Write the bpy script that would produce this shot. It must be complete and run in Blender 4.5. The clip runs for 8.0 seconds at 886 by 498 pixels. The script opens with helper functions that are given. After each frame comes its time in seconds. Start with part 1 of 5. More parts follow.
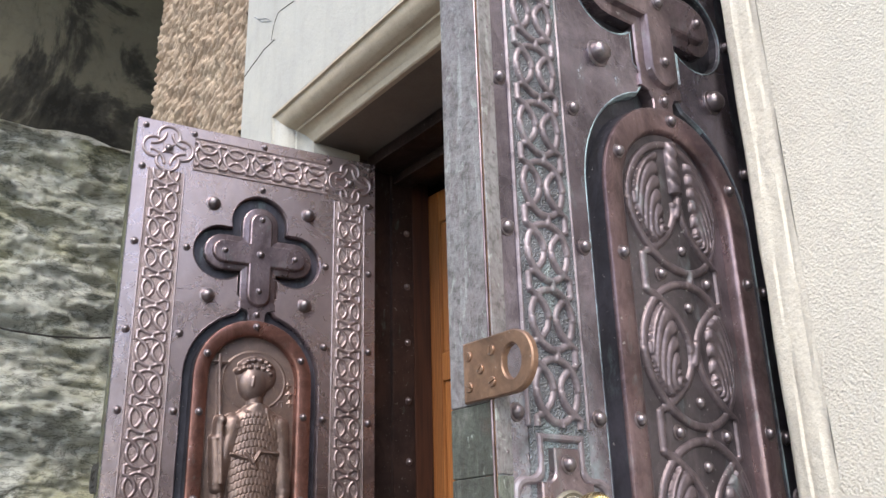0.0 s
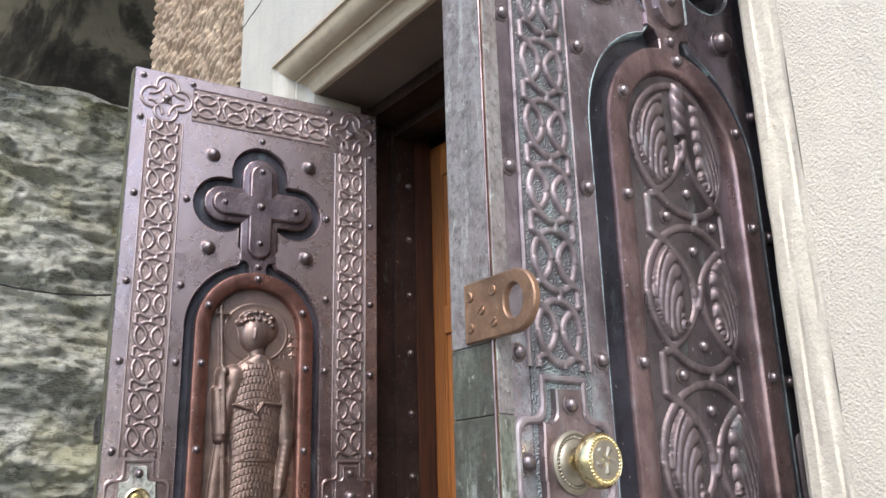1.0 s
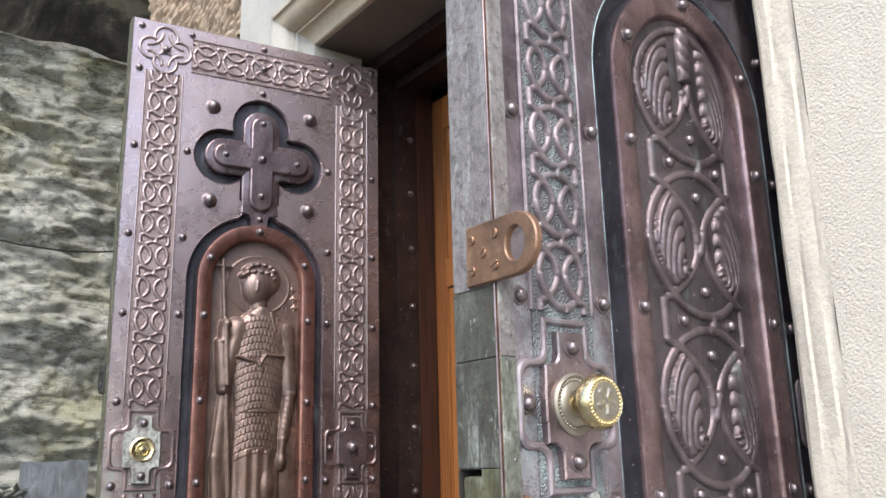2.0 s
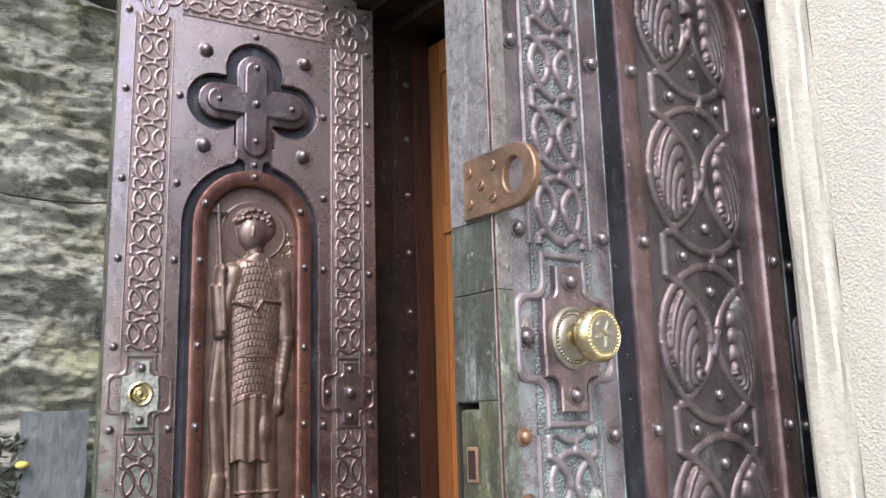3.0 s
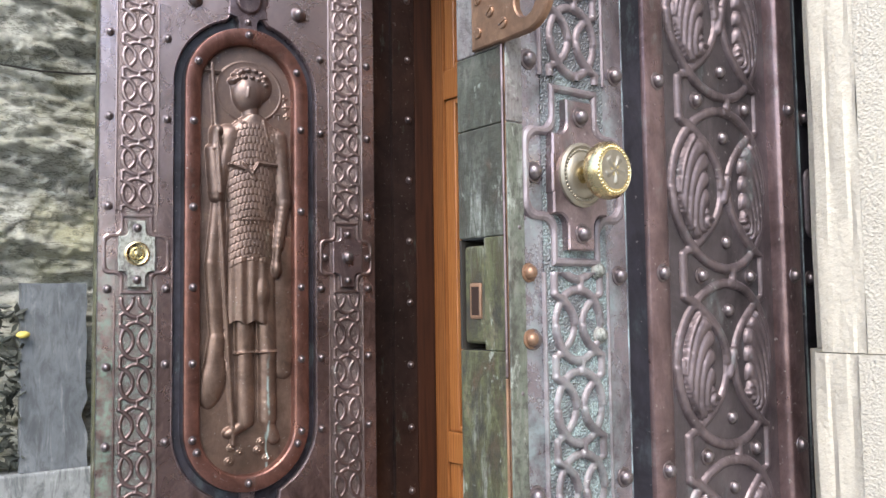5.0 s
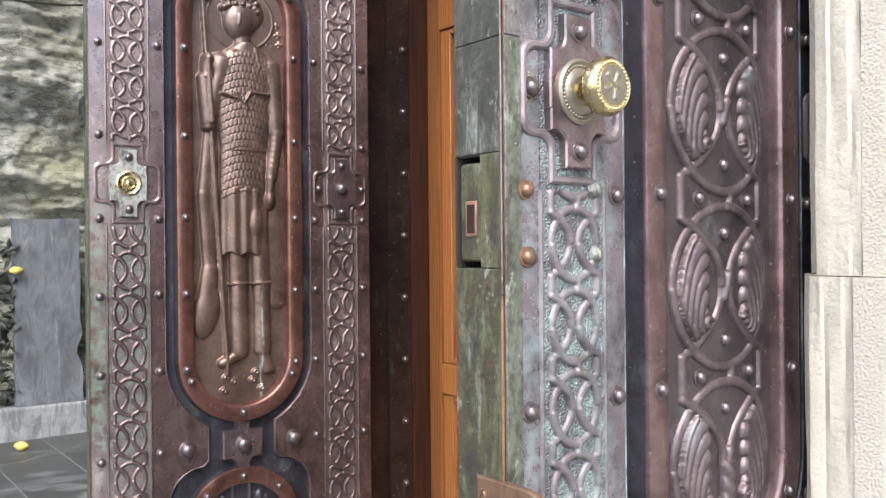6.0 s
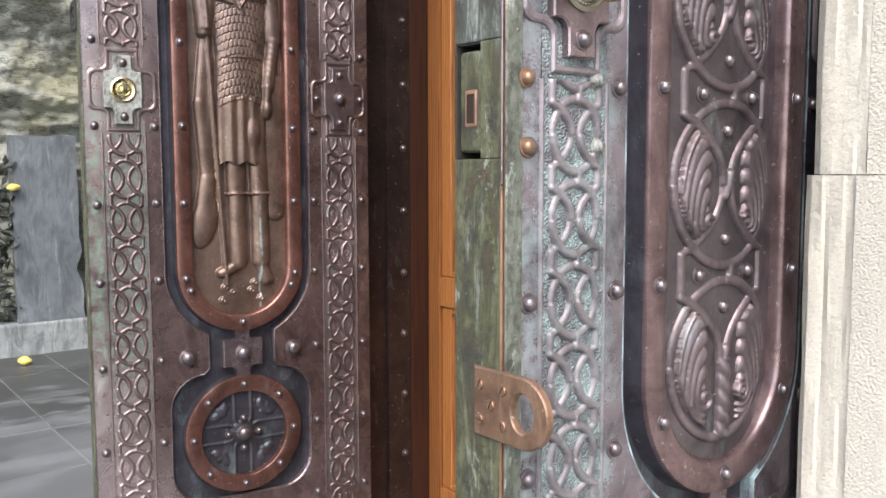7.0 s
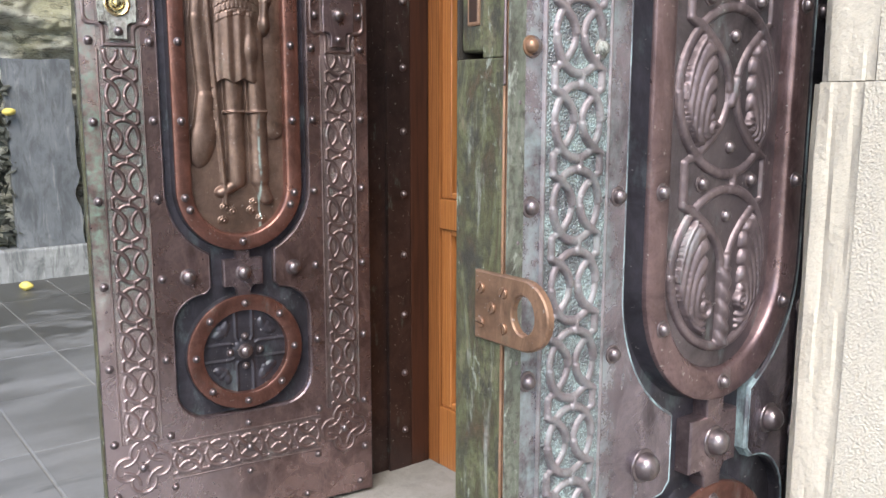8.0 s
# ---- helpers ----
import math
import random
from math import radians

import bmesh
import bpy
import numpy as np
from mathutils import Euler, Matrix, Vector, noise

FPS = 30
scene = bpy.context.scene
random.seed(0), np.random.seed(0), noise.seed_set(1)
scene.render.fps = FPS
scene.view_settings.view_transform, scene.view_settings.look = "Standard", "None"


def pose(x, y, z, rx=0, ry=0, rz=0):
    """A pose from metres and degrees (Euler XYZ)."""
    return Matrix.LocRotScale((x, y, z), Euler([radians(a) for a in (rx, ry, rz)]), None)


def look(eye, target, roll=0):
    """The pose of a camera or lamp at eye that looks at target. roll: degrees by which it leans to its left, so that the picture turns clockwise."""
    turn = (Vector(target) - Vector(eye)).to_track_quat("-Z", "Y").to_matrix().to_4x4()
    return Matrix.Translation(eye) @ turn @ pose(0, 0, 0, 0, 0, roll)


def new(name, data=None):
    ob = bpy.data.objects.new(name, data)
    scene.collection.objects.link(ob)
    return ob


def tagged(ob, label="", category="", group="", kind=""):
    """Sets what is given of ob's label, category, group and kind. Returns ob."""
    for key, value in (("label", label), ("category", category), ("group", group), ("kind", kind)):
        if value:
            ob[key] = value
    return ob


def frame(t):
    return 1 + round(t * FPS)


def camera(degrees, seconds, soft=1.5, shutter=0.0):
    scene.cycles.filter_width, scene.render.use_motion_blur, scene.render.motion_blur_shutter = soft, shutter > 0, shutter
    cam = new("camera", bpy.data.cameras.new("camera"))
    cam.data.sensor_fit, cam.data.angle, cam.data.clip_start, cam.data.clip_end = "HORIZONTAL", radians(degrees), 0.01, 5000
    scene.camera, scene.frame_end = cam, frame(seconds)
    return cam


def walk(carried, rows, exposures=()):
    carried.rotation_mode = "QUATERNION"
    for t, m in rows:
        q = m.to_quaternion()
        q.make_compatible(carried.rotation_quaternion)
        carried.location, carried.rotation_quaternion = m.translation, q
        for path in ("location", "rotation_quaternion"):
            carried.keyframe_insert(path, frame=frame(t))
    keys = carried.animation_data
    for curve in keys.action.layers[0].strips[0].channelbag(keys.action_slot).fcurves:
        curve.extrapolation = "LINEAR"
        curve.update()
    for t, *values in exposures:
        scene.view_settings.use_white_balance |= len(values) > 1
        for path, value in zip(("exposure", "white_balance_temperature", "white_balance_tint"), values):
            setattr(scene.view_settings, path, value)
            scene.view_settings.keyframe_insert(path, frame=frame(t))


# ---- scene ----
cam = camera(54.49, 8.0)
PATH = [
    (0.0, 0.0, 0.0, 1.188, 53.243, 19.8, 1.433),
    (0.5, -0.0091, 0.0096, 1.1813, 53.398, 18.535, 1.496),
    (1.0, -0.0157, 0.0143, 1.1729, 53.458, 17.157, 1.449),
    (1.5, -0.0171, 0.015, 1.1665, 53.56, 15.888, 1.366),
    (3.0, -0.0336, 0.0262, 1.1406, 53.373, 11.382, 1.552),
    (3.5, -0.039, 0.0278, 1.1346, 53.261, 9.938, 1.488),
    (4.0, -0.0456, 0.03, 1.1217, 53.163, 8.083, 1.328),
    (4.5, -0.0579, 0.035, 1.1059, 53.11, 5.823, 0.996),
    (6.0, -0.0746, 0.0424, 1.073, 52.522, -0.052, 0.518),
    (6.5, -0.0777, 0.0441, 1.0545, 52.429, -2.529, 0.223),
    (7.0, -0.0802, 0.047, 1.0411, 52.481, -5.015, 0.14),
    (7.5, -0.0827, 0.0479, 1.0255, 52.468, -7.359, 0.014),
    (8.0, -0.0841, 0.0478, 1.0145, 52.458, -9.567, -0.06),
]
# the clip's camera opens up a little as it tilts down
walk(cam, [(t, pose(x, y, z, 90 + pitch, roll, yaw)) for t, x, y, z, yaw, pitch, roll in PATH],
     exposures=[(0.0, 1.62, 6700, 10), (1.5, 1.65, 6700, 10), (3.5, 1.73, 6700, 10), (6.5, 1.82, 6750, 10), (8.0, 1.78, 6800, 10)])

# daylight: open sky in front of the facade, soft sun through thin cloud
world = bpy.data.worlds.new("world")
scene.world = world
world.use_nodes = True
sky = world.node_tree.nodes.new("ShaderNodeTexSky")
sky.sky_type, sky.sun_disc = "NISHITA", False
sky.sun_elevation, sky.sun_rotation = radians(48), radians(135)
back = world.node_tree.nodes["Background"]
back.inputs["Strength"].default_value = 0.15
world.node_tree.links.new(sky.outputs[0], back.inputs[0])
sun = new("sun", bpy.data.lights.new("sun", "SUN"))
sun.data.energy, sun.data.angle, sun.data.color = 1.4, radians(40), (1.0, 0.965, 0.91)
sun.matrix_world = look((1.78, -1.78, 2.8), (0, 0, 0))

# ---------------- materials ----------------
class Nodes:
    """Small helper to write a node material line by line."""

    def __init__(self, name):
        self.mat = bpy.data.materials.new(name)
        self.mat.use_nodes = True
        self.tree = self.mat.node_tree
        self.bsdf = self.tree.nodes["Principled BSDF"]
        self.coord = self.tree.nodes.new("ShaderNodeTexCoord").outputs["Object"]

    def put(self, socket, value):
        if hasattr(value, "is_output"):
            self.tree.links.new(value, socket)
        else:
            socket.default_value = value

    def mapped(self, scale, turn=(0, 0, 0), coord=None):
        n = self.tree.nodes.new("ShaderNodeMapping")
        self.put(n.inputs["Vector"], coord or self.coord)
        n.inputs["Scale"].default_value = scale
        n.inputs["Rotation"].default_value = [radians(a) for a in turn]
        return n.outputs[0]

    def noise(self, scale, detail=4.0, rough=0.6, coord=None, warp=0.0):
        n = self.tree.nodes.new("ShaderNodeTexNoise")
        self.put(n.inputs["Vector"], coord or self.coord)
        n.inputs["Scale"].default_value, n.inputs["Detail"].default_value = scale, detail
        n.inputs["Roughness"].default_value, n.inputs["Distortion"].default_value = rough, warp
        return n.outputs["Fac"]

    def voronoi(self, scale, coord=None, feature="F1"):
        n = self.tree.nodes.new("ShaderNodeTexVoronoi")
        n.feature = feature
        self.put(n.inputs["Vector"], coord or self.coord)
        n.inputs["Scale"].default_value = scale
        return n.outputs["Distance"]

    def wave(self, scale, coord=None, warp=2.0, direction="X"):
        n = self.tree.nodes.new("ShaderNodeTexWave")
        n.bands_direction = direction
        self.put(n.inputs["Vector"], coord or self.coord)
        n.inputs["Scale"].default_value, n.inputs["Distortion"].default_value = scale, warp
        n.inputs["Detail"].default_value, n.inputs["Detail Scale"].default_value = 3, 1.5
        return n.outputs["Fac"]

    def ramp(self, fac, *stops):
        n = self.tree.nodes.new("ShaderNodeValToRGB")
        self.put(n.inputs[0], fac)
        e = n.color_ramp.elements
        while len(e) < len(stops):
            e.new(0.5)
        for el, (p, c) in zip(e, stops):
            el.position = p
            el.color = (*c, 1) if hasattr(c, "__len__") else (c, c, c, 1)
        return n.outputs[0]

    def mix(self, fac, a, b, mode="MIX"):
        n = self.tree.nodes.new("ShaderNodeMix")
        n.data_type, n.blend_type = "RGBA", mode
        self.put(n.inputs[0], fac)
        for s, v in ((n.inputs[6], a), (n.inputs[7], b)):
            self.put(s, (*v, 1) if isinstance(v, tuple) else v)
        return n.outputs[2]

    def math(self, op, a, b=0.0):
        n = self.tree.nodes.new("ShaderNodeMath")
        n.operation, n.use_clamp = op, op != "SUBTRACT"
        self.put(n.inputs[0], a)
        self.put(n.inputs[1], b)
        return n.outputs[0]

    def axis(self, i):
        n = self.tree.nodes.new("ShaderNodeSeparateXYZ")
        self.put(n.inputs[0], self.coord)
        return n.outputs[i]

    def chance(self):
        return self.tree.nodes.new("ShaderNodeObjectInfo").outputs["Random"]

    def bump(self, height, strength=0.3, distance=0.002, under=None):
        n = self.tree.nodes.new("ShaderNodeBump")
        n.inputs["Strength"].default_value, n.inputs["Distance"].default_value = strength, distance
        self.put(n.inputs["Height"], height)
        if under:
            self.put(n.inputs["Normal"], under)
        return n.outputs[0]

    def done(self, colour, rough, metal=0.0, normal=None, spec=0.5):
        self.put(self.bsdf.inputs["Base Color"], (*colour, 1) if isinstance(colour, tuple) else colour)
        self.put(self.bsdf.inputs["Roughness"], rough)
        self.put(self.bsdf.inputs["Metallic"], metal)
        self.bsdf.inputs["Specular IOR Level"].default_value = spec
        if normal:
            self.put(self.bsdf.inputs["Normal"], normal)
        return self.mat


def bronze(name, dark, warm, green=0.0, gloss=0.4, metal=0.7, pebble=0.0, verdigris=(0.2, 0.31, 0.29), zone=None, drip=None, pale_zones=0.0):
    """Brown patinated bronze sheet, with verdigris runs where green is raised; zone: (u, z0, z1) of a washed, greener stretch."""
    n = Nodes(name)
    dark = (dark[0] * 0.80, dark[1] * 0.90, dark[2] * 0.95)
    warm = (warm[0] * 0.93, warm[1] * 1.02, warm[2] * 1.08)
    big = n.noise(3.2, 6, 0.68, warp=0.8)
    mottle = n.noise(13, 6, 0.68, warp=0.7)
    runs = n.noise(12, 7, 0.72, n.mapped((1.9, 1.9, 0.7)), 0.8)
    fine = n.noise(160, 4, 0.75)
    c = n.mix(n.ramp(big, (0.32, 0.0), (0.66, 1.0)), dark, warm)
    c = n.mix(n.math("MULTIPLY", n.ramp(mottle, (0.40, 0.0), (0.66, 1.0)), 0.66), c, tuple(v * 0.3 for v in dark))
    c = n.mix(n.math("MULTIPLY", n.ramp(runs, (0.5, 0.0), (0.68, 1.0)), 0.42), c, tuple(min(1.0, v * 1.35) for v in warm))
    c = n.mix(n.math("MULTIPLY", n.ramp(fine, (0.52, 0.0), (0.72, 1.0)), 0.32), c, (0.05, 0.036, 0.036))
    specks = n.ramp(n.noise(130, 3, 0.6), (0.68, 0.0), (0.72, 1.0))
    c = n.mix(n.math("MULTIPLY", specks, 0.5), c, (0.55, 0.52, 0.5))
    m = n.math("MULTIPLY", n.ramp(n.noise(14, 6, 0.72, n.mapped((1.6, 1.6, 0.7))), (0.62 - 0.3 * green, 0.0), (0.74 - 0.2 * green, 1.0)), min(1.0, 0.25 + green))
    if zone:
        near = n.ramp(n.math("ADD", n.axis(0), n.math("MULTIPLY", n.noise(16, 4), 0.05)), (zone[0] + 0.02, 1.0), (zone[0] + 0.05, 0.0))
        high = n.math("ADD", n.math("MULTIPLY", n.axis(2), 0.4), n.math("MULTIPLY", n.noise(7, 5), 0.12))
        band = n.ramp(high, (0.4 * zone[1], 0.0), (0.4 * zone[1] + 0.08, 1.0), (0.4 * zone[2] + 0.02, 1.0), (0.4 * zone[2] + 0.1, 0.0))
        m = n.math("MAXIMUM", m, n.math("MULTIPLY", n.math("MULTIPLY", near, band), n.ramp(n.noise(34, 6, 0.75), (0.42, 0.05), (0.62, zone[3]))))
    c = n.mix(m, c, verdigris)
    if pale_zones:
        # paler towards the top and low by the free edge
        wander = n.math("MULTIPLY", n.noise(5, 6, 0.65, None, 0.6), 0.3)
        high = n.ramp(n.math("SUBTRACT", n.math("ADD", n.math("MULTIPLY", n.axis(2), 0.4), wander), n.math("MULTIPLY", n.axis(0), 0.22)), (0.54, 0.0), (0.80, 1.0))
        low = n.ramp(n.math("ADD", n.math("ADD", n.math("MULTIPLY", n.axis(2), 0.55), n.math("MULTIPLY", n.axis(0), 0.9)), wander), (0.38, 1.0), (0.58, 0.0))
        c = n.mix(n.math("MULTIPLY", n.math("MAXIMUM", high, low), pale_zones), c, (0.62, 0.51, 0.52))
    if drip:
        # one thin run of verdigris, wandering as it falls
        way = n.math("ADD", n.axis(0), n.math("MULTIPLY", n.noise(9, 5, 0.6), 0.03))
        line = n.ramp(n.math("ABSOLUTE", n.math("SUBTRACT", way, drip + 0.015)), (0.0012, 1.0), (0.0032, 0.0))
        c = n.mix(n.math("MULTIPLY", n.math("MULTIPLY", line, n.ramp(n.noise(30, 3, 0.6), (0.45, 0.0), (0.55, 1.0))), n.ramp(n.axis(2), (0.1, 1.0), (0.9, 1.0), (1.0, 0.0))), c, (0.45, 0.58, 0.56))
    if pebble:
        c = n.mix(n.math("MULTIPLY", n.ramp(n.voronoi(420), (0.30, 0.0), (0.62, 1.0)), 0.55), c, dark)
    rough = n.math("ADD", n.math("MULTIPLY", n.math("SUBTRACT", mottle, 0.35), 0.4), n.math("ADD", n.math("MULTIPLY", m, 0.25), gloss - 0.1))
    h = n.bump(n.noise(20, 4, 0.55), 0.3, 0.004)
    h = n.bump(n.noise(90, 4, 0.65), 0.35, 0.0009, h)
    if pebble:
        h = n.bump(n.voronoi(420), pebble, 0.0026, h)
    return n.done(c, rough, n.math("MULTIPLY", n.math("SUBTRACT", 1.0, m), metal), h)


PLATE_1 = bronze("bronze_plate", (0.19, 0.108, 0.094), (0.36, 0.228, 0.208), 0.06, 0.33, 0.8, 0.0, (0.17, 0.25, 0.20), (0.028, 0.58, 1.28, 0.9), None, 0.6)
PLATE_2 = bronze("washed_bronze_plate", (0.16, 0.112, 0.125), (0.38, 0.30, 0.325), 0.17, 0.28, 0.85, 0.0, (0.30, 0.39, 0.40), (0.13, 0.5, 1.36, 0.6))
BRONZE = bronze("bronze", (0.18, 0.114, 0.113), (0.36, 0.255, 0.255), 0.08, 0.35, 0.8)
BRONZE_RED = bronze("red_bronze", (0.19, 0.075, 0.055), (0.31, 0.14, 0.108), 0.05, 0.36, 0.75)
BRONZE_FRAME = bronze("frame_bronze", (0.15, 0.082, 0.08), (0.30, 0.188, 0.182), 0.1, 0.36, 0.78, 0.0, (0.22, 0.27, 0.27))
# dark bronze whose colour also holds the shade of recesses and frame sides
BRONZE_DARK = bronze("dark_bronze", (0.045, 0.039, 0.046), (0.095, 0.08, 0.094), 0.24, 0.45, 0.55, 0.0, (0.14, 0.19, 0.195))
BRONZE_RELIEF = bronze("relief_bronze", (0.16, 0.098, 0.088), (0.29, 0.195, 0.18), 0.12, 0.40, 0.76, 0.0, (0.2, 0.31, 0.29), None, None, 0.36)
BRONZE_SCROLL = bronze("scroll_bronze", (0.125, 0.086, 0.087), (0.23, 0.163, 0.162), 0.16, 0.49, 0.68, 0.0, (0.22, 0.28, 0.28))
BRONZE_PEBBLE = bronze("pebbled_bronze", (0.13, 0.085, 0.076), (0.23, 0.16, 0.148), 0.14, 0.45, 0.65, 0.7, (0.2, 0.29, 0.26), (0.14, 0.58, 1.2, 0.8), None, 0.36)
BRONZE_PALE = bronze("pale_green_bronze", (0.14, 0.125, 0.128), (0.25, 0.235, 0.238), 0.3, 0.5, 0.45, 0.9, (0.38, 0.49, 0.48), (0.2, 0.45, 1.25, 1.0))
STRAND_PALE = bronze("worn_strand_bronze", (0.20, 0.142, 0.145), (0.33, 0.255, 0.257), 0.16, 0.54, 0.6, 0.0, (0.33, 0.40, 0.395), (0.2, 0.5, 1.1, 0.3))
BRONZE_FIELD = bronze("field_bronze", (0.08, 0.06, 0.062), (0.15, 0.113, 0.115), 0.2, 0.42, 0.65, 0.0, (0.2, 0.26, 0.26))
LIP_GREEN = bronze("greenish_lip_bronze", (0.10, 0.092, 0.10), (0.21, 0.195, 0.21), 0.62, 0.45, 0.5, 0.0, (0.34, 0.46, 0.48))
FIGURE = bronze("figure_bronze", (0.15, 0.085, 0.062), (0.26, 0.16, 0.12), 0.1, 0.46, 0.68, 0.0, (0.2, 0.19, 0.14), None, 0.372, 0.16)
# brown bronze taken near black: the shade inside the reveal is in the colour
LINING = bronze("shaded_brown_lining", (0.032, 0.018, 0.016), (0.06, 0.034, 0.029), 0.06, 0.45, 0.5)
RIVET = bronze("rivet_bronze", (0.20, 0.145, 0.142), (0.33, 0.252, 0.245), 0.1, 0.36, 0.85)
COPPER = bronze("copper", (0.24, 0.118, 0.07), (0.47, 0.255, 0.16), 0.16, 0.42, 0.6, 0.0, (0.16, 0.17, 0.12))


def edge_patina(name, stops, pale, grime=0.8):
    """Weathered edge sheet: layered olive, brown and pale runs."""
    n = Nodes(name)
    base = n.noise(9, 10, 0.8, n.mapped((2.2, 2.2, 0.8)), 1.6)
    c = n.ramp(base, *stops)
    runs = n.noise(12, 8, 0.75, n.mapped((6, 6, 0.6)), 0.6)
    c = n.mix(n.math("MULTIPLY", n.ramp(runs, (0.55, 0.0), (0.66, 1.0)), pale), c, (0.46, 0.48, 0.45))
    c = n.mix(n.math("MULTIPLY", n.ramp(n.noise(30, 8, 0.78, n.mapped((1.5, 1.5, 0.7))), (0.5, 0.0), (0.6, 1.0)), grime), c, (0.04, 0.037, 0.03))
    c = n.mix(n.math("MULTIPLY", n.ramp(n.noise(38, 7, 0.75, n.mapped((1.4, 1.4, 0.8)), 0.5), (0.6, 0.0), (0.64, 1.0)), 0.55), c, (0.40, 0.43, 0.38))
    c = n.mix(n.math("MULTIPLY", n.ramp(n.noise(130, 5, 0.7), (0.5, 0.0), (0.62, 1.0)), 0.5), c, (0.035, 0.03, 0.024))
    rough = n.ramp(base, (0.3, 0.42), (0.7, 0.65))
    return n.done(c, rough, 0.1, n.bump(n.noise(70, 7, 0.75), 0.8, 0.003), 0.4)


BRONZE_GREEN = edge_patina("green_edge_patina", ((0.36, (0.10, 0.062, 0.038)), (0.45, (0.060, 0.053, 0.03)), (0.53, (0.10, 0.105, 0.052)), (0.64, (0.165, 0.14, 0.09))), 0.4, 0.9)
BRONZE_EDGE = edge_patina("dark_edge_patina", ((0.36, (0.085, 0.06, 0.045)), (0.45, (0.055, 0.055, 0.043)), (0.53, (0.08, 0.085, 0.066)), (0.64, (0.14, 0.135, 0.115))), 0.4, 0.9)
BRONZE_SCUFFED = edge_patina("scuffed_edge_patina", ((0.36, (0.13, 0.104, 0.102)), (0.46, (0.20, 0.175, 0.172)), (0.55, (0.235, 0.222, 0.218)), (0.66, (0.16, 0.13, 0.122))), 0.4, 0.35)
BRONZE_STRIP = edge_patina("mottled_strip_patina", ((0.3, (0.09, 0.08, 0.07)), (0.45, (0.12, 0.135, 0.105)), (0.58, (0.18, 0.185, 0.155)), (0.72, (0.15, 0.125, 0.11))), 0.4)
BRONZE_GREY = edge_patina("grey_plate_patina", ((0.3, (0.20, 0.16, 0.145)), (0.45, (0.30, 0.29, 0.27)), (0.58, (0.37, 0.40, 0.36)), (0.72, (0.24, 0.21, 0.19))), 0.5)


def brass_material():
    n = Nodes("brass")
    f = n.noise(60, 4, 0.7)
    c = n.mix(n.ramp(f, (0.4, 0.0), (0.7, 1.0)), (0.76, 0.62, 0.33), (0.50, 0.43, 0.29))
    return n.done(c, n.ramp(f, (0.3, 0.16), (0.8, 0.42)), 1.0, n.bump(n.noise(200, 2), 0.15, 0.0006))


def aged_nickel():
    n = Nodes("dull_rosette_metal")
    f = n.noise(80, 4, 0.7)
    c = n.mix(f, (0.22, 0.19, 0.15), (0.40, 0.37, 0.31))
    return n.done(c, 0.42, 0.8, n.bump(f, 0.2, 0.0006))


def limestone(name, a, b, tool=0.5, spot=0.6, relief=0.002, hammered=0.0):
    n = Nodes(name)
    big = n.noise(2.2, 6, 0.62)
    streak = n.noise(7, 5, 0.65, n.mapped((4, 4, 0.35)))
    grit = n.noise(240, 3, 0.7)
    c = n.mix(n.ramp(big, (0.3, 0.0), (0.72, 1.0)), a, b)
    c = n.mix(n.math("MULTIPLY", n.ramp(streak, (0.48, 0.0), (0.72, 1.0)), spot), c, tuple(v * 0.66 for v in a))
    c = n.mix(n.math("MULTIPLY", n.ramp(n.noise(26, 6, 0.7), (0.5, 0.0), (0.7, 1.0)), 0.3), c, tuple(v * 0.8 for v in b))
    c = n.mix(n.math("MULTIPLY", n.ramp(grit, (0.5, 0.0), (0.72, 1.0)), 0.4), c, tuple(v * 0.62 for v in b))
    lines = n.noise(60, 3, 0.6, n.mapped((3.0, 3.0, 0.12)))
    h = n.bump(n.math("ADD", n.math("MULTIPLY", lines, 0.5), n.math("MULTIPLY", grit, 0.5)), tool, relief)
    if hammered:
        h = n.bump(n.voronoi(300), hammered * 0.6, 0.002, h)
        h = n.bump(n.noise(330, 3, 0.75), hammered, 0.0022, h)
    else:
        h = n.bump(n.noise(85, 4, 0.6), tool, relief * 1.5, h)
    return n.done(c, 0.92, 0.0, h, 0.2)


STONE_SMOOTH = limestone("dressed_limestone", (0.47, 0.45, 0.40), (0.36, 0.35, 0.325), 0.35, 0.35)
STONE_TAN = limestone("tan_moulding_limestone", (0.48, 0.40, 0.30), (0.40, 0.335, 0.255), 0.4, 0.4)
STONE_RIGHT = limestone("hammered_limestone", (0.57, 0.525, 0.45), (0.49, 0.45, 0.385), 0.3, 0.15, 0.002, 0.85)
STONE_JAMB = limestone("tooled_limestone", (0.58, 0.53, 0.45), (0.48, 0.44, 0.375), 0.6, 0.3, 0.0025)


def combed_stone():
    n = Nodes("combed_tuff")
    c = n.mix(n.ramp(n.noise(6, 6, 0.65), (0.35, 0.0), (0.65, 1.0)), (0.32, 0.235, 0.17), (0.46, 0.365, 0.275))
    c = n.mix(n.math("MULTIPLY", n.ramp(n.noise(70, 4, 0.7), (0.5, 0.0), (0.7, 1.0)), 0.6), c, (0.22, 0.15, 0.11))
    return n.done(c, 0.95, 0.0, n.bump(n.noise(120, 5, 0.7), 0.7, 0.006), 0.2)


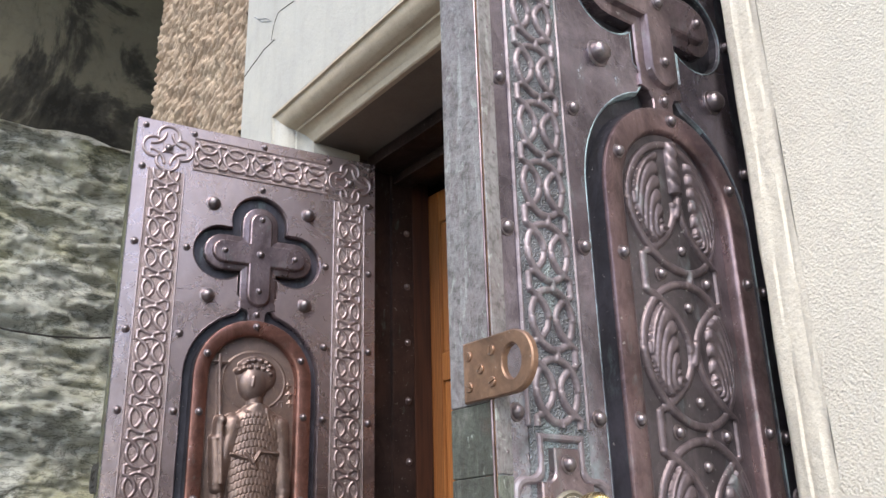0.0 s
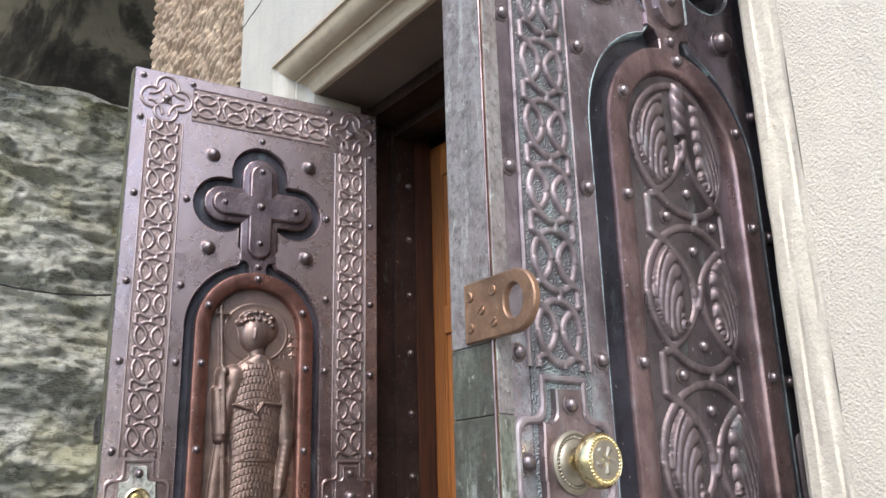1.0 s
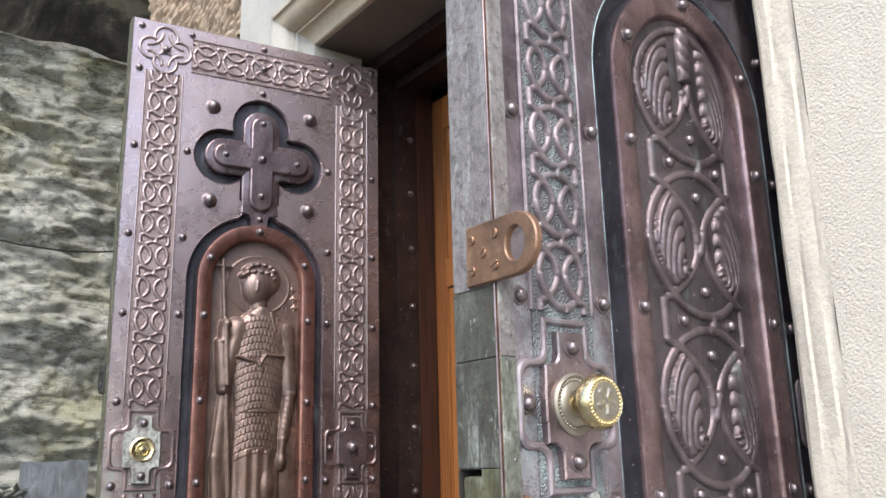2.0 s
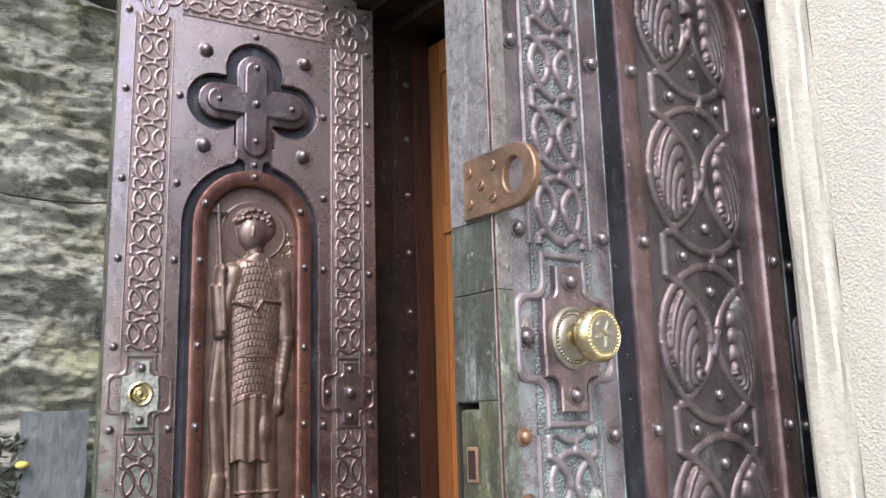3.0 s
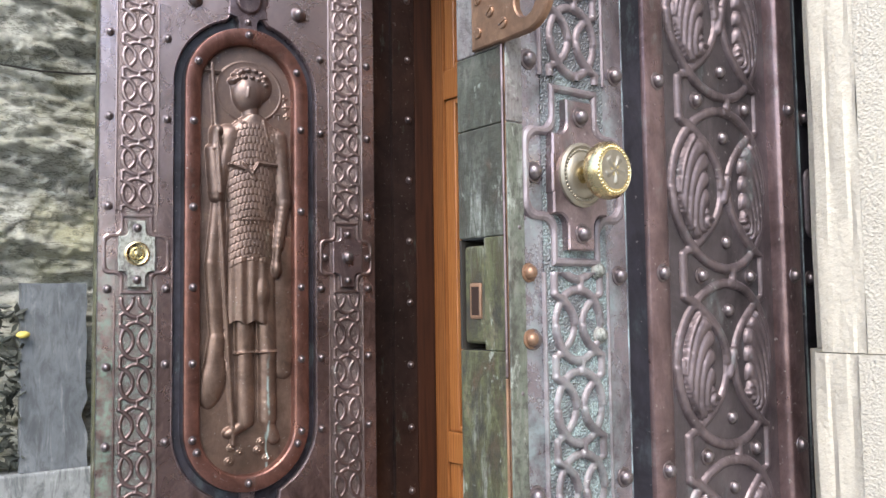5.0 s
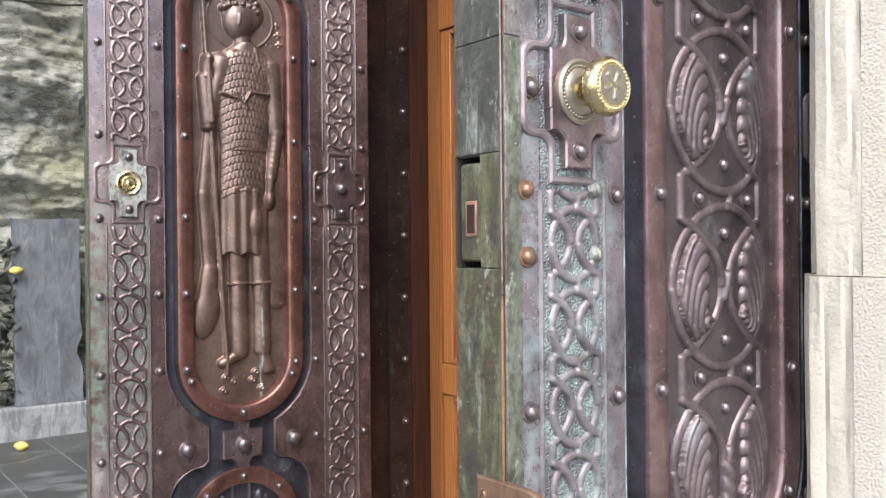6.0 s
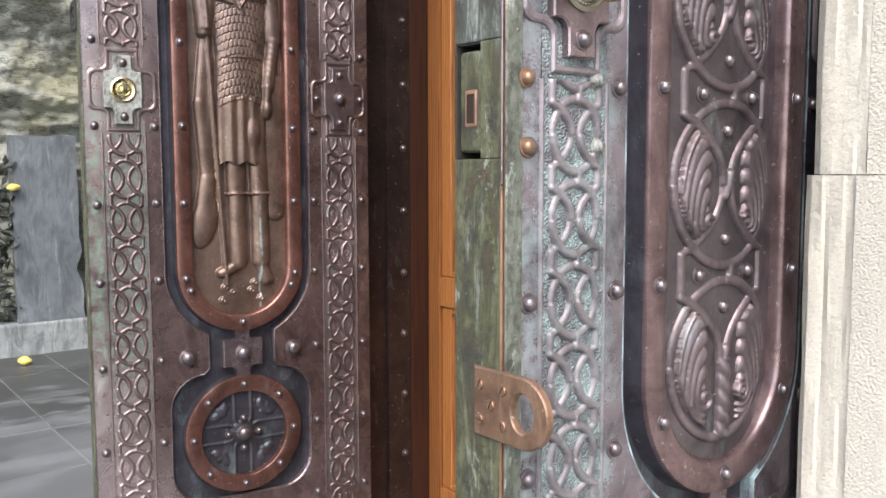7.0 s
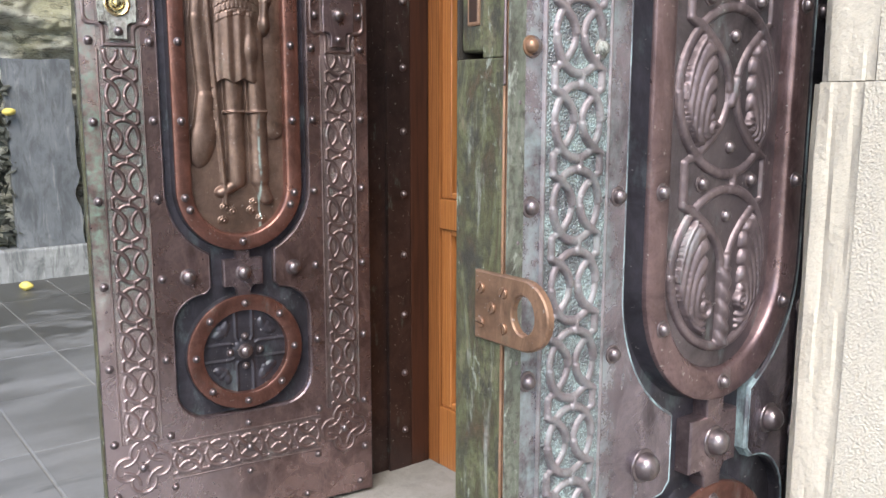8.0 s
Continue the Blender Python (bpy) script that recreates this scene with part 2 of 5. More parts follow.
def rock_material():
    n = Nodes("weathered_rock")
    strata = n.noise(6.5, 11, 0.74, n.mapped((0.7, 1, 3.6), (0, 10, 0)), 0.5)
    c = n.ramp(strata, (0.30, (0.33, 0.33, 0.29)), (0.42, (0.48, 0.48, 0.42)), (0.58, (0.58, 0.58, 0.52)), (0.74, (0.44, 0.425, 0.345)))
    c = n.mix(n.math("MULTIPLY", n.ramp(n.noise(1.7, 6, 0.65), (0.48, 0.0), (0.64, 1.0)), 0.7), c, (0.36, 0.345, 0.19))
    c = n.mix(n.math("MULTIPLY", n.ramp(n.noise(13, 9, 0.78, n.mapped((0.7, 1, 1.7))), (0.58, 0.0), (0.70, 1.0)), 0.3), c, (0.12, 0.12, 0.105))
    c = n.mix(n.math("MULTIPLY", n.ramp(n.noise(44, 6, 0.75), (0.57, 0.0), (0.68, 1.0)), 0.45), c, (0.72, 0.72, 0.68))
    c = n.mix(n.math("MULTIPLY", n.ramp(n.noise(70, 8, 0.8, n.mapped((0.7, 1, 1.8))), (0.46, 0.0), (0.62, 1.0)), 0.45), c, (0.16, 0.16, 0.135))
    line = n.math("ABSOLUTE", n.math("SUBTRACT", n.noise(3.4, 8, 0.7, n.mapped((0.7, 1, 2.2), (0, 12, 0)), 0.4), 0.5))
    crack = n.ramp(line, (0.004, 1.0), (0.022, 0.0))
    c = n.mix(n.math("MULTIPLY", crack, 0.6), c, (0.05, 0.05, 0.042))
    h = n.bump(n.noise(24, 10, 0.75, n.mapped((0.8, 1, 2.6))), 1.0, 0.03)
    h = n.bump(n.noise(110, 6, 0.75, n.mapped((0.8, 1, 1.6))), 0.7, 0.008, h)
    return n.done(c, 0.92, 0.0, h, 0.2)


def plaster_vault():
    n = Nodes("stained_shaded_plaster")
    # blotchy stains, all lowered so the colour holds the deep overhang's shade
    c = n.ramp(n.noise(1.1, 7, 0.62, None, 0.8), (0.40, (0.012, 0.011, 0.009)), (0.47, (0.035, 0.032, 0.025)), (0.51, (0.11, 0.10, 0.072)), (0.72, (0.14, 0.13, 0.092)))
    c = n.mix(n.math("MULTIPLY", n.ramp(n.noise(14, 6, 0.7), (0.5, 0.0), (0.75, 1.0)), 0.5), c, (0.06, 0.055, 0.045))
    return n.done(c, 0.95, 0.0, n.bump(n.noise(18, 7, 0.7), 0.6, 0.02), 0.2)


def slate(name, a, b, rough=0.5, streaks=0.4):
    n = Nodes(name)
    c = n.mix(n.ramp(n.noise(5, 6, 0.65), (0.35, 0.0), (0.7, 1.0)), a, b)
    c = n.mix(n.math("MULTIPLY", n.ramp(n.noise(12, 6, 0.7, n.mapped((2.5, 2.5, 0.3))), (0.56, 0.0), (0.7, 1.0)), streaks), c, (0.46, 0.47, 0.46))
    c = n.mix(n.math("MULTIPLY", n.ramp(n.noise(5, 8, 0.75, n.mapped((2.5, 2.5, 0.8)), 0.8), (0.46, 0.0), (0.6, 1.0)), 0.7), c, tuple(v * 0.4 for v in a))
    c = n.mix(n.math("MULTIPLY", n.chance(), 0.3), c, (0.13, 0.14, 0.15))
    return n.done(c, n.ramp(n.noise(3, 4), (0.35, rough - 0.2), (0.7, rough + 0.2)), 0.0, n.bump(n.noise(45, 5, 0.7), 0.35, 0.004), 0.5)


def wet_paving():
    n = Nodes("wet_paving")
    wet = n.ramp(n.noise(1.3, 6, 0.6, n.mapped((2.2, 1.0, 1)), 0.3), (0.44, 0.0), (0.6, 1.0))
    curbside = n.ramp(n.math("MULTIPLY", n.axis(0), -0.1), (0.33, 0.0), (0.46, 1.0))
    patch = n.noise(3.2, 7, 0.66, n.mapped((1.9, 0.8, 1)), 0.5)
    wet = n.math("MAXIMUM", n.math("MULTIPLY", wet, 0.7), n.ramp(n.math("ADD", patch, n.math("MULTIPLY", curbside, 0.3)), (0.62, 0.0), (0.74, 1.0)))
    c = n.mix(n.math("MULTIPLY", n.noise(7, 6, 0.65), 0.8), (0.115, 0.12, 0.125), (0.205, 0.207, 0.207))
    c = n.mix(n.math("MULTIPLY", wet, 0.85), c, (0.03, 0.03, 0.026))
    c = n.mix(n.math("MULTIPLY", n.chance(), 0.25), c, (0.14, 0.15, 0.16))
    return n.done(c, n.mix(wet, (0.75, 0.75, 0.75), (0.45, 0.45, 0.45)), 0.0, n.bump(n.noise(60, 5, 0.7), 0.25, 0.003), 0.5)


def wood(name, a, b, gloss=0.35):
    n = Nodes(name)
    grain = n.wave(5, n.mapped((9, 9, 0.55)), 7.0)
    c = n.mix(grain, a, b)
    c = n.mix(n.math("MULTIPLY", n.noise(50, 4, 0.7, n.mapped((4, 4, 0.15))), 0.4), c, tuple(v * 0.35 for v in b))
    return n.done(c, gloss, 0.0, n.bump(grain, 0.12, 0.001), 0.5)


def plain(name, colour, rough=0.8, metal=0.0, grain=60.0, depth=0.3):
    n = Nodes(name)
    dark = tuple(v * 0.6 for v in colour)
    return n.done(n.mix(n.noise(grain, 5, 0.65), dark, colour), rough, metal, n.bump(n.noise(grain * 2, 4, 0.7), depth, 0.002))


BRASS, NICKEL = brass_material(), aged_nickel()
COMBED, ROCK, VAULT = combed_stone(), rock_material(), plaster_vault()
SLATE = slate("blue_slate", (0.10, 0.112, 0.125), (0.185, 0.2, 0.215), 0.55)
CURB = slate("limewashed_curb", (0.17, 0.18, 0.185), (0.36, 0.375, 0.375), 0.8, 0.5)
PAVING, THRESHOLD = wet_paving(), limestone("worn_threshold", (0.40, 0.39, 0.365), (0.14, 0.135, 0.125), 0.4, 0.8)
YARD = plain("dark_yard", (0.11, 0.11, 0.105), 0.8, 0.0, 3.0)
GROUND = plain("joint_mortar", (0.24, 0.24, 0.235), 0.9)
OAK = wood("varnished_oak", (0.46, 0.19, 0.06), (0.27, 0.092, 0.026))
# darker copy of the oak: shade on the stile put into its colour
OAK_STILE = wood("shaded_oak", (0.31, 0.122, 0.04), (0.17, 0.058, 0.018))
# dark wood lowered further to carry the reveal's shade in its colour
OAK_DARK = wood("shade_dark_wood", (0.022, 0.008, 0.005), (0.048, 0.017, 0.010), 0.45)
# low albedo: the shade under the lintel is put into the stone colour
SOFFIT = limestone("shaded_soffit", (0.20, 0.17, 0.14), (0.13, 0.11, 0.09), 0.3, 0.4)
# near black for the unlit interior and lock slot; also the crack lines
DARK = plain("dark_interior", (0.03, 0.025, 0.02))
PANE = plain("dark_pane", (0.02, 0.017, 0.014), 0.12, 0.0, 20, 0.02)
LEAF_DARK = plain("dark_leaves", (0.05, 0.055, 0.045), 0.6)
LEMON = plain("yellow_skin", (0.75, 0.62, 0.16), 0.5, 0.0, 30)
IRON = plain("blackened_iron", (0.05, 0.045, 0.04), 0.5, 0.6)


# ---------------- building helpers ----------------
def mesh_of(name, verts, faces, material, smooth=True):
    me = bpy.data.meshes.new(name)
    me.from_pydata(verts, [], faces)
    me.materials.append(material)
    if smooth:
        me.shade_smooth()
    me.update()
    return me


def part(name, data, parent, label="", place=None):
    ob = new(name, data)
    ob.parent = parent
    if place is not None:
        ob.matrix_basis = place
    return tagged(ob, label)


def from_bm(name, bm, material, smooth=False):
    me = bpy.data.meshes.new(name)
    bmesh.ops.recalc_face_normals(bm, faces=bm.faces)
    bm.to_mesh(me)
    bm.free()
    me.materials.append(material)
    if smooth:
        me.shade_smooth()
    return me


def block(name, x0, x1, y0, y1, z0, z1, material, bevel=0.003, segments=2, uneven=0.0):
    """A block with softened edges; uneven: how far its corners wander."""
    bm = bmesh.new()
    bmesh.ops.create_cube(bm, size=1)
    for v in bm.verts:
        v.co = ((x0 + x1) / 2 + v.co.x * (x1 - x0), (y0 + y1) / 2 + v.co.y * (y1 - y0), (z0 + z1) / 2 + v.co.z * (z1 - z0))
        if uneven:
            v.co += Vector([random.uniform(-uneven, uneven) for _ in range(3)])
    if bevel:
        bmesh.ops.bevel(bm, geom=bm.edges[:], offset=bevel, segments=segments, affect="EDGES", profile=0.6)
    return from_bm(name, bm, material)


def height_sheet(name, u0, u1, z0, z1, step, height, material, keep=None):
    """A relief sheet over u, z; it stands out towards -y by height(u, z)."""
    nu, nz = max(2, round((u1 - u0) / step)) + 1, max(2, round((z1 - z0) / step)) + 1
    U, Z = np.meshgrid(np.linspace(u0, u1, nu), np.linspace(z0, z1, nz), indexing="ij")
    H = height(U, Z)
    co = np.stack([U, -H, Z], -1).reshape(-1, 3)
    idx = np.arange(nu * nz).reshape(nu, nz)
    q = np.stack([idx[:-1, :-1], idx[1:, :-1], idx[1:, 1:], idx[:-1, 1:]], -1).reshape(-1, 4)
    if keep is not None:
        k = keep(U, Z, H)
        q = q[(k.reshape(-1)[q]).any(1)]
        used = np.unique(q)
        remap = np.zeros(nu * nz, int)
        remap[used] = np.arange(len(used))
        co, q = co[used], remap[q]
    me = bpy.data.meshes.new(name)
    me.vertices.add(len(co))
    me.vertices.foreach_set("co", co.ravel().astype(np.float32))
    me.loops.add(q.size)
    me.loops.foreach_set("vertex_index", q.ravel().astype(np.int32))
    me.polygons.add(len(q))
    me.polygons.foreach_set("loop_start", np.arange(0, q.size, 4, dtype=np.int32))
    me.update(calc_edges=True)
    me.materials.append(material)
    me.shade_smooth()
    return me


def loft(name, tiers, material, cap=True, smooth=False):
    """Closed outlines of equal length, each a list of (u, z) with its stand-out d; joined one to the next."""
    verts, faces, n = [], [], len(tiers[0][0])
    for outline, d in tiers:
        verts += [(u, -d, z) for u, z in outline]
    for t in range(len(tiers) - 1):
        for i in range(n):
            j = (i + 1) % n
            faces.append((t * n + i, t * n + j, (t + 1) * n + j, (t + 1) * n + i))
    if cap:
        faces.append(tuple(range((len(tiers) - 1) * n, len(tiers) * n)))
    me = mesh_of(name, verts, faces, material, False)
    bm = bmesh.new()
    bm.from_mesh(me)
    bmesh.ops.recalc_face_normals(bm, faces=bm.faces)
    bm.to_mesh(me)
    bm.free()
    if smooth:
        me.shade_smooth()
        me.set_sharp_from_angle(angle=radians(40))
    return me


def lathe(name, profile, material, turns=28):
    """A turned piece round the axis that stands out from the face; profile: (radius, stand-out)."""
    verts, faces = [], []
    for r, d in profile:
        verts += [(r * math.cos(2 * math.pi * i / turns), -d, r * math.sin(2 * math.pi * i / turns)) for i in range(turns)]
    for k in range(len(profile) - 1):
        for i in range(turns):
            j = (i + 1) % turns
            faces.append((k * turns + i, k * turns + j, (k + 1) * turns + j, (k + 1) * turns + i))
    faces.append(tuple(range((len(profile) - 1) * turns, len(profile) * turns)))
    me = mesh_of(name, verts, faces, material, True)
    me.set_sharp_from_angle(angle=radians(50))
    return me


def arc(cu, cz, r, a0, a1, n):
    return [(cu + r * math.cos(radians(a0 + (a1 - a0) * i / n)), cz + r * math.sin(radians(a0 + (a1 - a0) * i / n))) for i in range(n + 1)]


def capsule(cu, z0, z1, r, n=24):
    """Outline with round ends; z0 and z1 are its lowest and highest point."""
    return arc(cu, z1 - r, r, 0, 180, n) + arc(cu, z0 + r, r, 180, 360, n)


def ridge(dist, r):
    return np.sqrt(np.clip(1 - (dist / r) ** 2, 0, None)) * r - np.where(dist < r, 0.0, 0.004)


def segment(U, Z, a, b):
    ax, az = a
    dx, dz = b[0] - ax, b[1] - az
    t = np.clip(((U - ax) * dx + (Z - az) * dz) / (dx * dx + dz * dz), 0, 1)
    return np.hypot(U - ax - t * dx, Z - az - t * dz)


def bulge(U, Z, cu, cz, a, b, h, turn=0.0):
    c, s = math.cos(radians(turn)), math.sin(radians(turn))
    x, z = (U - cu) * c + (Z - cz) * s, -(U - cu) * s + (Z - cz) * c
    q = (x / a) ** 2 + (z / b) ** 2
    return np.where(q < 1, h * np.sqrt(np.clip(1 - q, 0, None)), -0.004)


def limb(U, Z, a, b, r, h):
    d = segment(U, Z, a, b)
    return np.where(d < r, h * np.sqrt(np.clip(1 - (d / r) ** 2, 0, None)), -0.004)


# ---------------- the ornament of the door leaves ----------------
MID, HALF = 0.3245, 0.044          # middle of a leaf; half width of a braid band
BOTTOM, TOP, WIDE = 0.024, 2.244, 0.648
BAND_A, BAND_B = 0.0785, 0.5705


def interlace(w, y, pitch, wide, tall, reach, waist, r):
    """One ring crossed by two bowed strands that part into brackets; y runs from the ring's middle, along the band."""
    aw, ay = np.abs(w), np.abs(y)
    ring = np.hypot(w / wide, y / tall)
    steep = np.sqrt((w / wide ** 2) ** 2 + (y / tall ** 2) ** 2) / np.maximum(ring, 0.2)
    d_ring = np.abs(ring - 1) / np.maximum(steep, 1e-3)
    end = 0.385 * pitch
    f = np.clip(ay / end, 0, 1)
    bow, slope = waist + (reach - waist) * f ** 2.2, 2.2 * (reach - waist) * f ** 1.2 / end
    d_bow = np.where(ay < end, np.abs(aw - bow) / np.sqrt(1 + slope ** 2), np.hypot(aw - reach, ay - end))
    d_bow = np.where(aw > reach, np.hypot(aw - reach, ay - end), d_bow)
    d_bracket = np.where(ay > end, np.abs(aw - reach), np.hypot(aw - reach, ay - end))
    # strands pass over and under: left over at the upper crossing, right over at the lower one
    lift = 0.0009 * np.sign(w) * np.sign(y)
    h = np.maximum(ridge(d_ring, r) + lift, ridge(d_bow, r) - lift)
    h = np.maximum(h, ridge(d_bracket, r * 0.95))
    gap = 0.5 * pitch - tall
    n = ay - 0.5 * pitch
    d_hook = np.hypot(w - wide * 0.12, np.maximum(np.abs(n) - gap * 0.9, 0))
    return np.maximum(h, np.where(ay > 0.3 * pitch, ridge(d_hook, r * 0.9) + 0.0008, -0.004))


def braid(S, W, pitch):
    """Plaited strands: ring after ring, each hooked into the next."""
    y = ((S / pitch) % 1.0 - 0.5) * pitch
    return interlace(W, y, pitch, 0.70 * HALF, 0.435 * pitch, 0.72 * HALF, 0.13 * HALF, 0.0046)


def rim(W):
    return ridge(np.abs(np.abs(W) - HALF), 0.0026)


def braid_run(leaf, cu, z0, z1, pitch, step, ground, strand):
    """One upright length of braid: its sunk pebbled ground and the raised strands."""
    run = part("braid_band", height_sheet("braid_band", cu - HALF, cu + HALF, z0, z1, 0.02, lambda U, Z: U * 0 + 0.0012, ground), leaf, "pebbled ground of the braid")
    part("braid_strand", height_sheet("braid_strand", cu - HALF - 0.003, cu + HALF + 0.003, z0, z1, step,
         lambda U, Z: np.maximum(braid(Z - z0, U - cu, pitch), rim(U - cu)) + 0.0008, strand, lambda U, Z, H: H > -0.001), run, "raised plaited strands")


def braid_across(leaf, u0, u1, cz, pitch, step, ground, strand):
    run = part("braid_band", height_sheet("braid_band", u0, u1, cz - HALF, cz + HALF, 0.02, lambda U, Z: U * 0 + 0.0012, ground), leaf, "pebbled ground of the braid")
    part("braid_strand", height_sheet("braid_strand", u0, u1, cz - HALF - 0.003, cz + HALF + 0.003, step,
         lambda U, Z: np.maximum(braid(U - u0, Z - cz, pitch), rim(Z - cz)) + 0.0008, strand, lambda U, Z, H: H > -0.001), run, "raised plaited strands")


def corner_knot(leaf, cu, cz, step, strand):
    def height(U, Z):
        x, z = U - cu, Z - cz
        lobes = np.minimum(np.minimum(np.hypot(x - 0.034, z), np.hypot(x + 0.034, z)), np.minimum(np.hypot(x, z - 0.034), np.hypot(x, z + 0.034))) - 0.027
        h = ridge(np.abs(lobes), 0.0042)
        star = np.abs(np.hypot(np.abs(x) - 0.043, np.abs(z) - 0.043) - 0.035)
        h = np.maximum(h, np.where(np.maximum(np.abs(x), np.abs(z)) < 0.044, ridge(star, 0.0042), -0.004))
        return h + 0.001
    part("corner_knot", height_sheet("corner_knot", cu - 0.068, cu + 0.068, cz - 0.068, cz + 0.068, step, height, strand, lambda U, Z, H: H > -0.001), leaf, "four-lobed corner knot in relief")


def plate_with_opening(leaf, u0, material, lip, hinge=None):
    """The raised sheet with the one long opening in which cross, panel and wheel stand."""
    half = arc(0, 2.012, 0.075, 90, -15, 12) + arc(0.095, 1.92, 0.072, 100, -130, 18)
    half += [(0.052, 1.862), (0.052, 1.815), (0.036, 1.803), (0.034, 1.787), (0.044, 1.778)]
    half += arc(0, 1.607, 0.17, 72.9, 0, 14) + arc(0, 0.827, 0.17, 0, -62.7, 12)
    half += [(0.078, 0.66), (0.078, 0.60)] + arc(0.09, 0.513, 0.075, 90, 0, 8) + arc(0.09, 0.365, 0.075, 0, -90, 8)
    right = [(MID + u, z) for u, z in half]
    hole = right + [(2 * MID - u, z) for u, z in reversed(right)]
    clean = [hole[0]]
    for p in hole[1:]:
        if math.dist(p, clean[-1]) > 0.0008:
            clean.append(p)
    if math.dist(clean[0], clean[-1]) < 0.0008:
        clean.pop()
    outer = [(u0, BOTTOM), (WIDE, BOTTOM), (WIDE, TOP), (u0, TOP)]
    from mathutils.geometry import tessellate_polygon
    pts = outer + clean
    tris = tessellate_polygon([[Vector((u, z, 0)) for u, z in outer], [Vector((u, z, 0)) for u, z in clean]])
    n = len(clean)
    verts = [(u, 0.0, z) for u, z in pts] + [(u, 0.004, z) for u, z in clean] + [(u, 0.018, z) for u, z in clean]
    # rounded lip round the opening
    for i in range(n):
        a, b = Vector(clean[i - 1]), Vector(clean[(i + 1) % n])
        t = (b - a).normalized()
        inward = Vector((t.y, -t.x))
        for row, shift in ((0, 0.0035), (1, 0.0045)):
            u, z = Vector(clean[i]) + inward * shift
            verts[4 + n + row * n + i] = (u, (0.004, 0.018)[row], z)
    faces = [tuple(t) for t in tris]
    for k in (0, 1):
        for i in range(n):
            j = (i + 1) % n
            faces.append((4 + k * n + i, 4 + k * n + j, 4 + (k + 1) * n + j, 4 + (k + 1) * n + i))
    bm = bmesh.new()
    vs = [bm.verts.new(v) for v in verts]
    for f in faces:
        try:
            bm.faces.new([vs[i] for i in f])
        except ValueError:
            pass
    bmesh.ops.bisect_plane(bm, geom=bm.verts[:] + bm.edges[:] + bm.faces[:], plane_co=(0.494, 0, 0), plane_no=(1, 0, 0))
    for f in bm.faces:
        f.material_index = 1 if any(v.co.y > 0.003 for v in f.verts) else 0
        # hinge side goes dark: shade beside the jamb and dark patina, both as colour
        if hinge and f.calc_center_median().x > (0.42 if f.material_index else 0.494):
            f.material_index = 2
    bead = bpy.data.curves.new("opening_bead", "CURVE")
    bead.dimensions, bead.bevel_depth, bead.bevel_resolution = "3D", 0.0013, 1
    sp = bead.splines.new("POLY")
    sp.points.add(n - 1)
    sp.use_cyclic_u = True
    for q, (u, z) in zip(sp.points, clean):
        q.co = (u, 0.0006, z, 1)
    bead.materials.append(lip)
    part("opening_bead", bead, leaf, "worn greenish edge of the opening" if hinge else "")
    sheet = from_bm("face_plate", bm, material)
    sheet.materials.append(lip)
    if hinge:
        sheet.materials.append(hinge)
    part("face_plate", sheet, leaf, "raised bronze sheet with a lobed opening")


def cross_outline(w, reach, up, down):
    o = arc(MID + reach - w, 1.922, w, -90, 90, 10) + [(MID + w, 1.922 + w)]
    o += arc(MID, 1.922 + up - w, w, 0, 180, 10) + [(MID - w, 1.922 + w)]
    o += arc(MID - reach + w, 1.922, w, 90, 270, 10) + [(MID - w, 1.922 - w)]
    o += arc(MID, 1.922 - down + w, w, 180, 360, 10) + [(MID + w, 1.922 - w)]
    return o


def notched_plate(cu, cz, grow, line=False):
    """Outline of a plate with four arms, joined by small hollow curves; line: the wider moulding round it; grow: offset."""
    g, f = grow, 0.012
    if line:
        w, au, az, hz, r = 0.030 + g, 0.066 + g, 0.083 + g, 0.040 + g, 0.014
        q = [(au, 0.018)] + [(au - r + r * math.cos(a), hz - r + r * math.sin(a)) for a in np.linspace(0, math.pi / 2, 6)]
        q += [(w + r - r * math.sin(a), hz + r - r * math.cos(a)) for a in np.linspace(0, math.pi / 2, 6)] + [(w, az)]
        o = q + [(-u, z) for u, z in reversed(q)] + [(-u, -z) for u, z in q] + [(u, -z) for u, z in reversed(q)]
        return [(cu + u, cz + z) for u, z in o]
    w, bu, bz, au, az = 0.018 + g, 0.0375 + g, 0.038 + g, 0.0385 + g, 0.072 + g
    q = [(au, w), (bu + 0.001, w), (bu, w + 0.001)]
    q += [(bu, bz)] + [(w + f - f * math.cos(a), bz + f - f * math.sin(a)) for a in np.linspace(math.pi / 2, 0, 6)] + [(w, az)]
    o = [(u, z) for u, z in q] + [(-u, z) for u, z in reversed(q)] + [(-u, -z) for u, z in q] + [(u, -z) for u, z in reversed(q)]
    return [(cu + u, cz + z) for u, z in o]


RIVET_MESH = lathe("rivet", [(0.0102, 0.0), (0.0098, 0.0012), (0.0078, 0.0016), (0.0075, 0.004), (0.0062, 0.0066), (0.0038, 0.0085), (0.0012, 0.0092)], RIVET, 16)
BOSS_MESH = lathe("boss", [(0.0195, 0.0), (0.0188, 0.0016), (0.0158, 0.0024), (0.0152, 0.008), (0.0125, 0.0133), (0.008, 0.0167), (0.0025, 0.0182)], RIVET, 24)


def rivet(leaf, u, z, d=0.0, mesh=None, scale=1.0, name="rivet"):
    part(name, mesh or RIVET_MESH, leaf, "", Matrix.Translation((u, -d, z)) @ Matrix.Diagonal((scale, scale, scale, 1)))


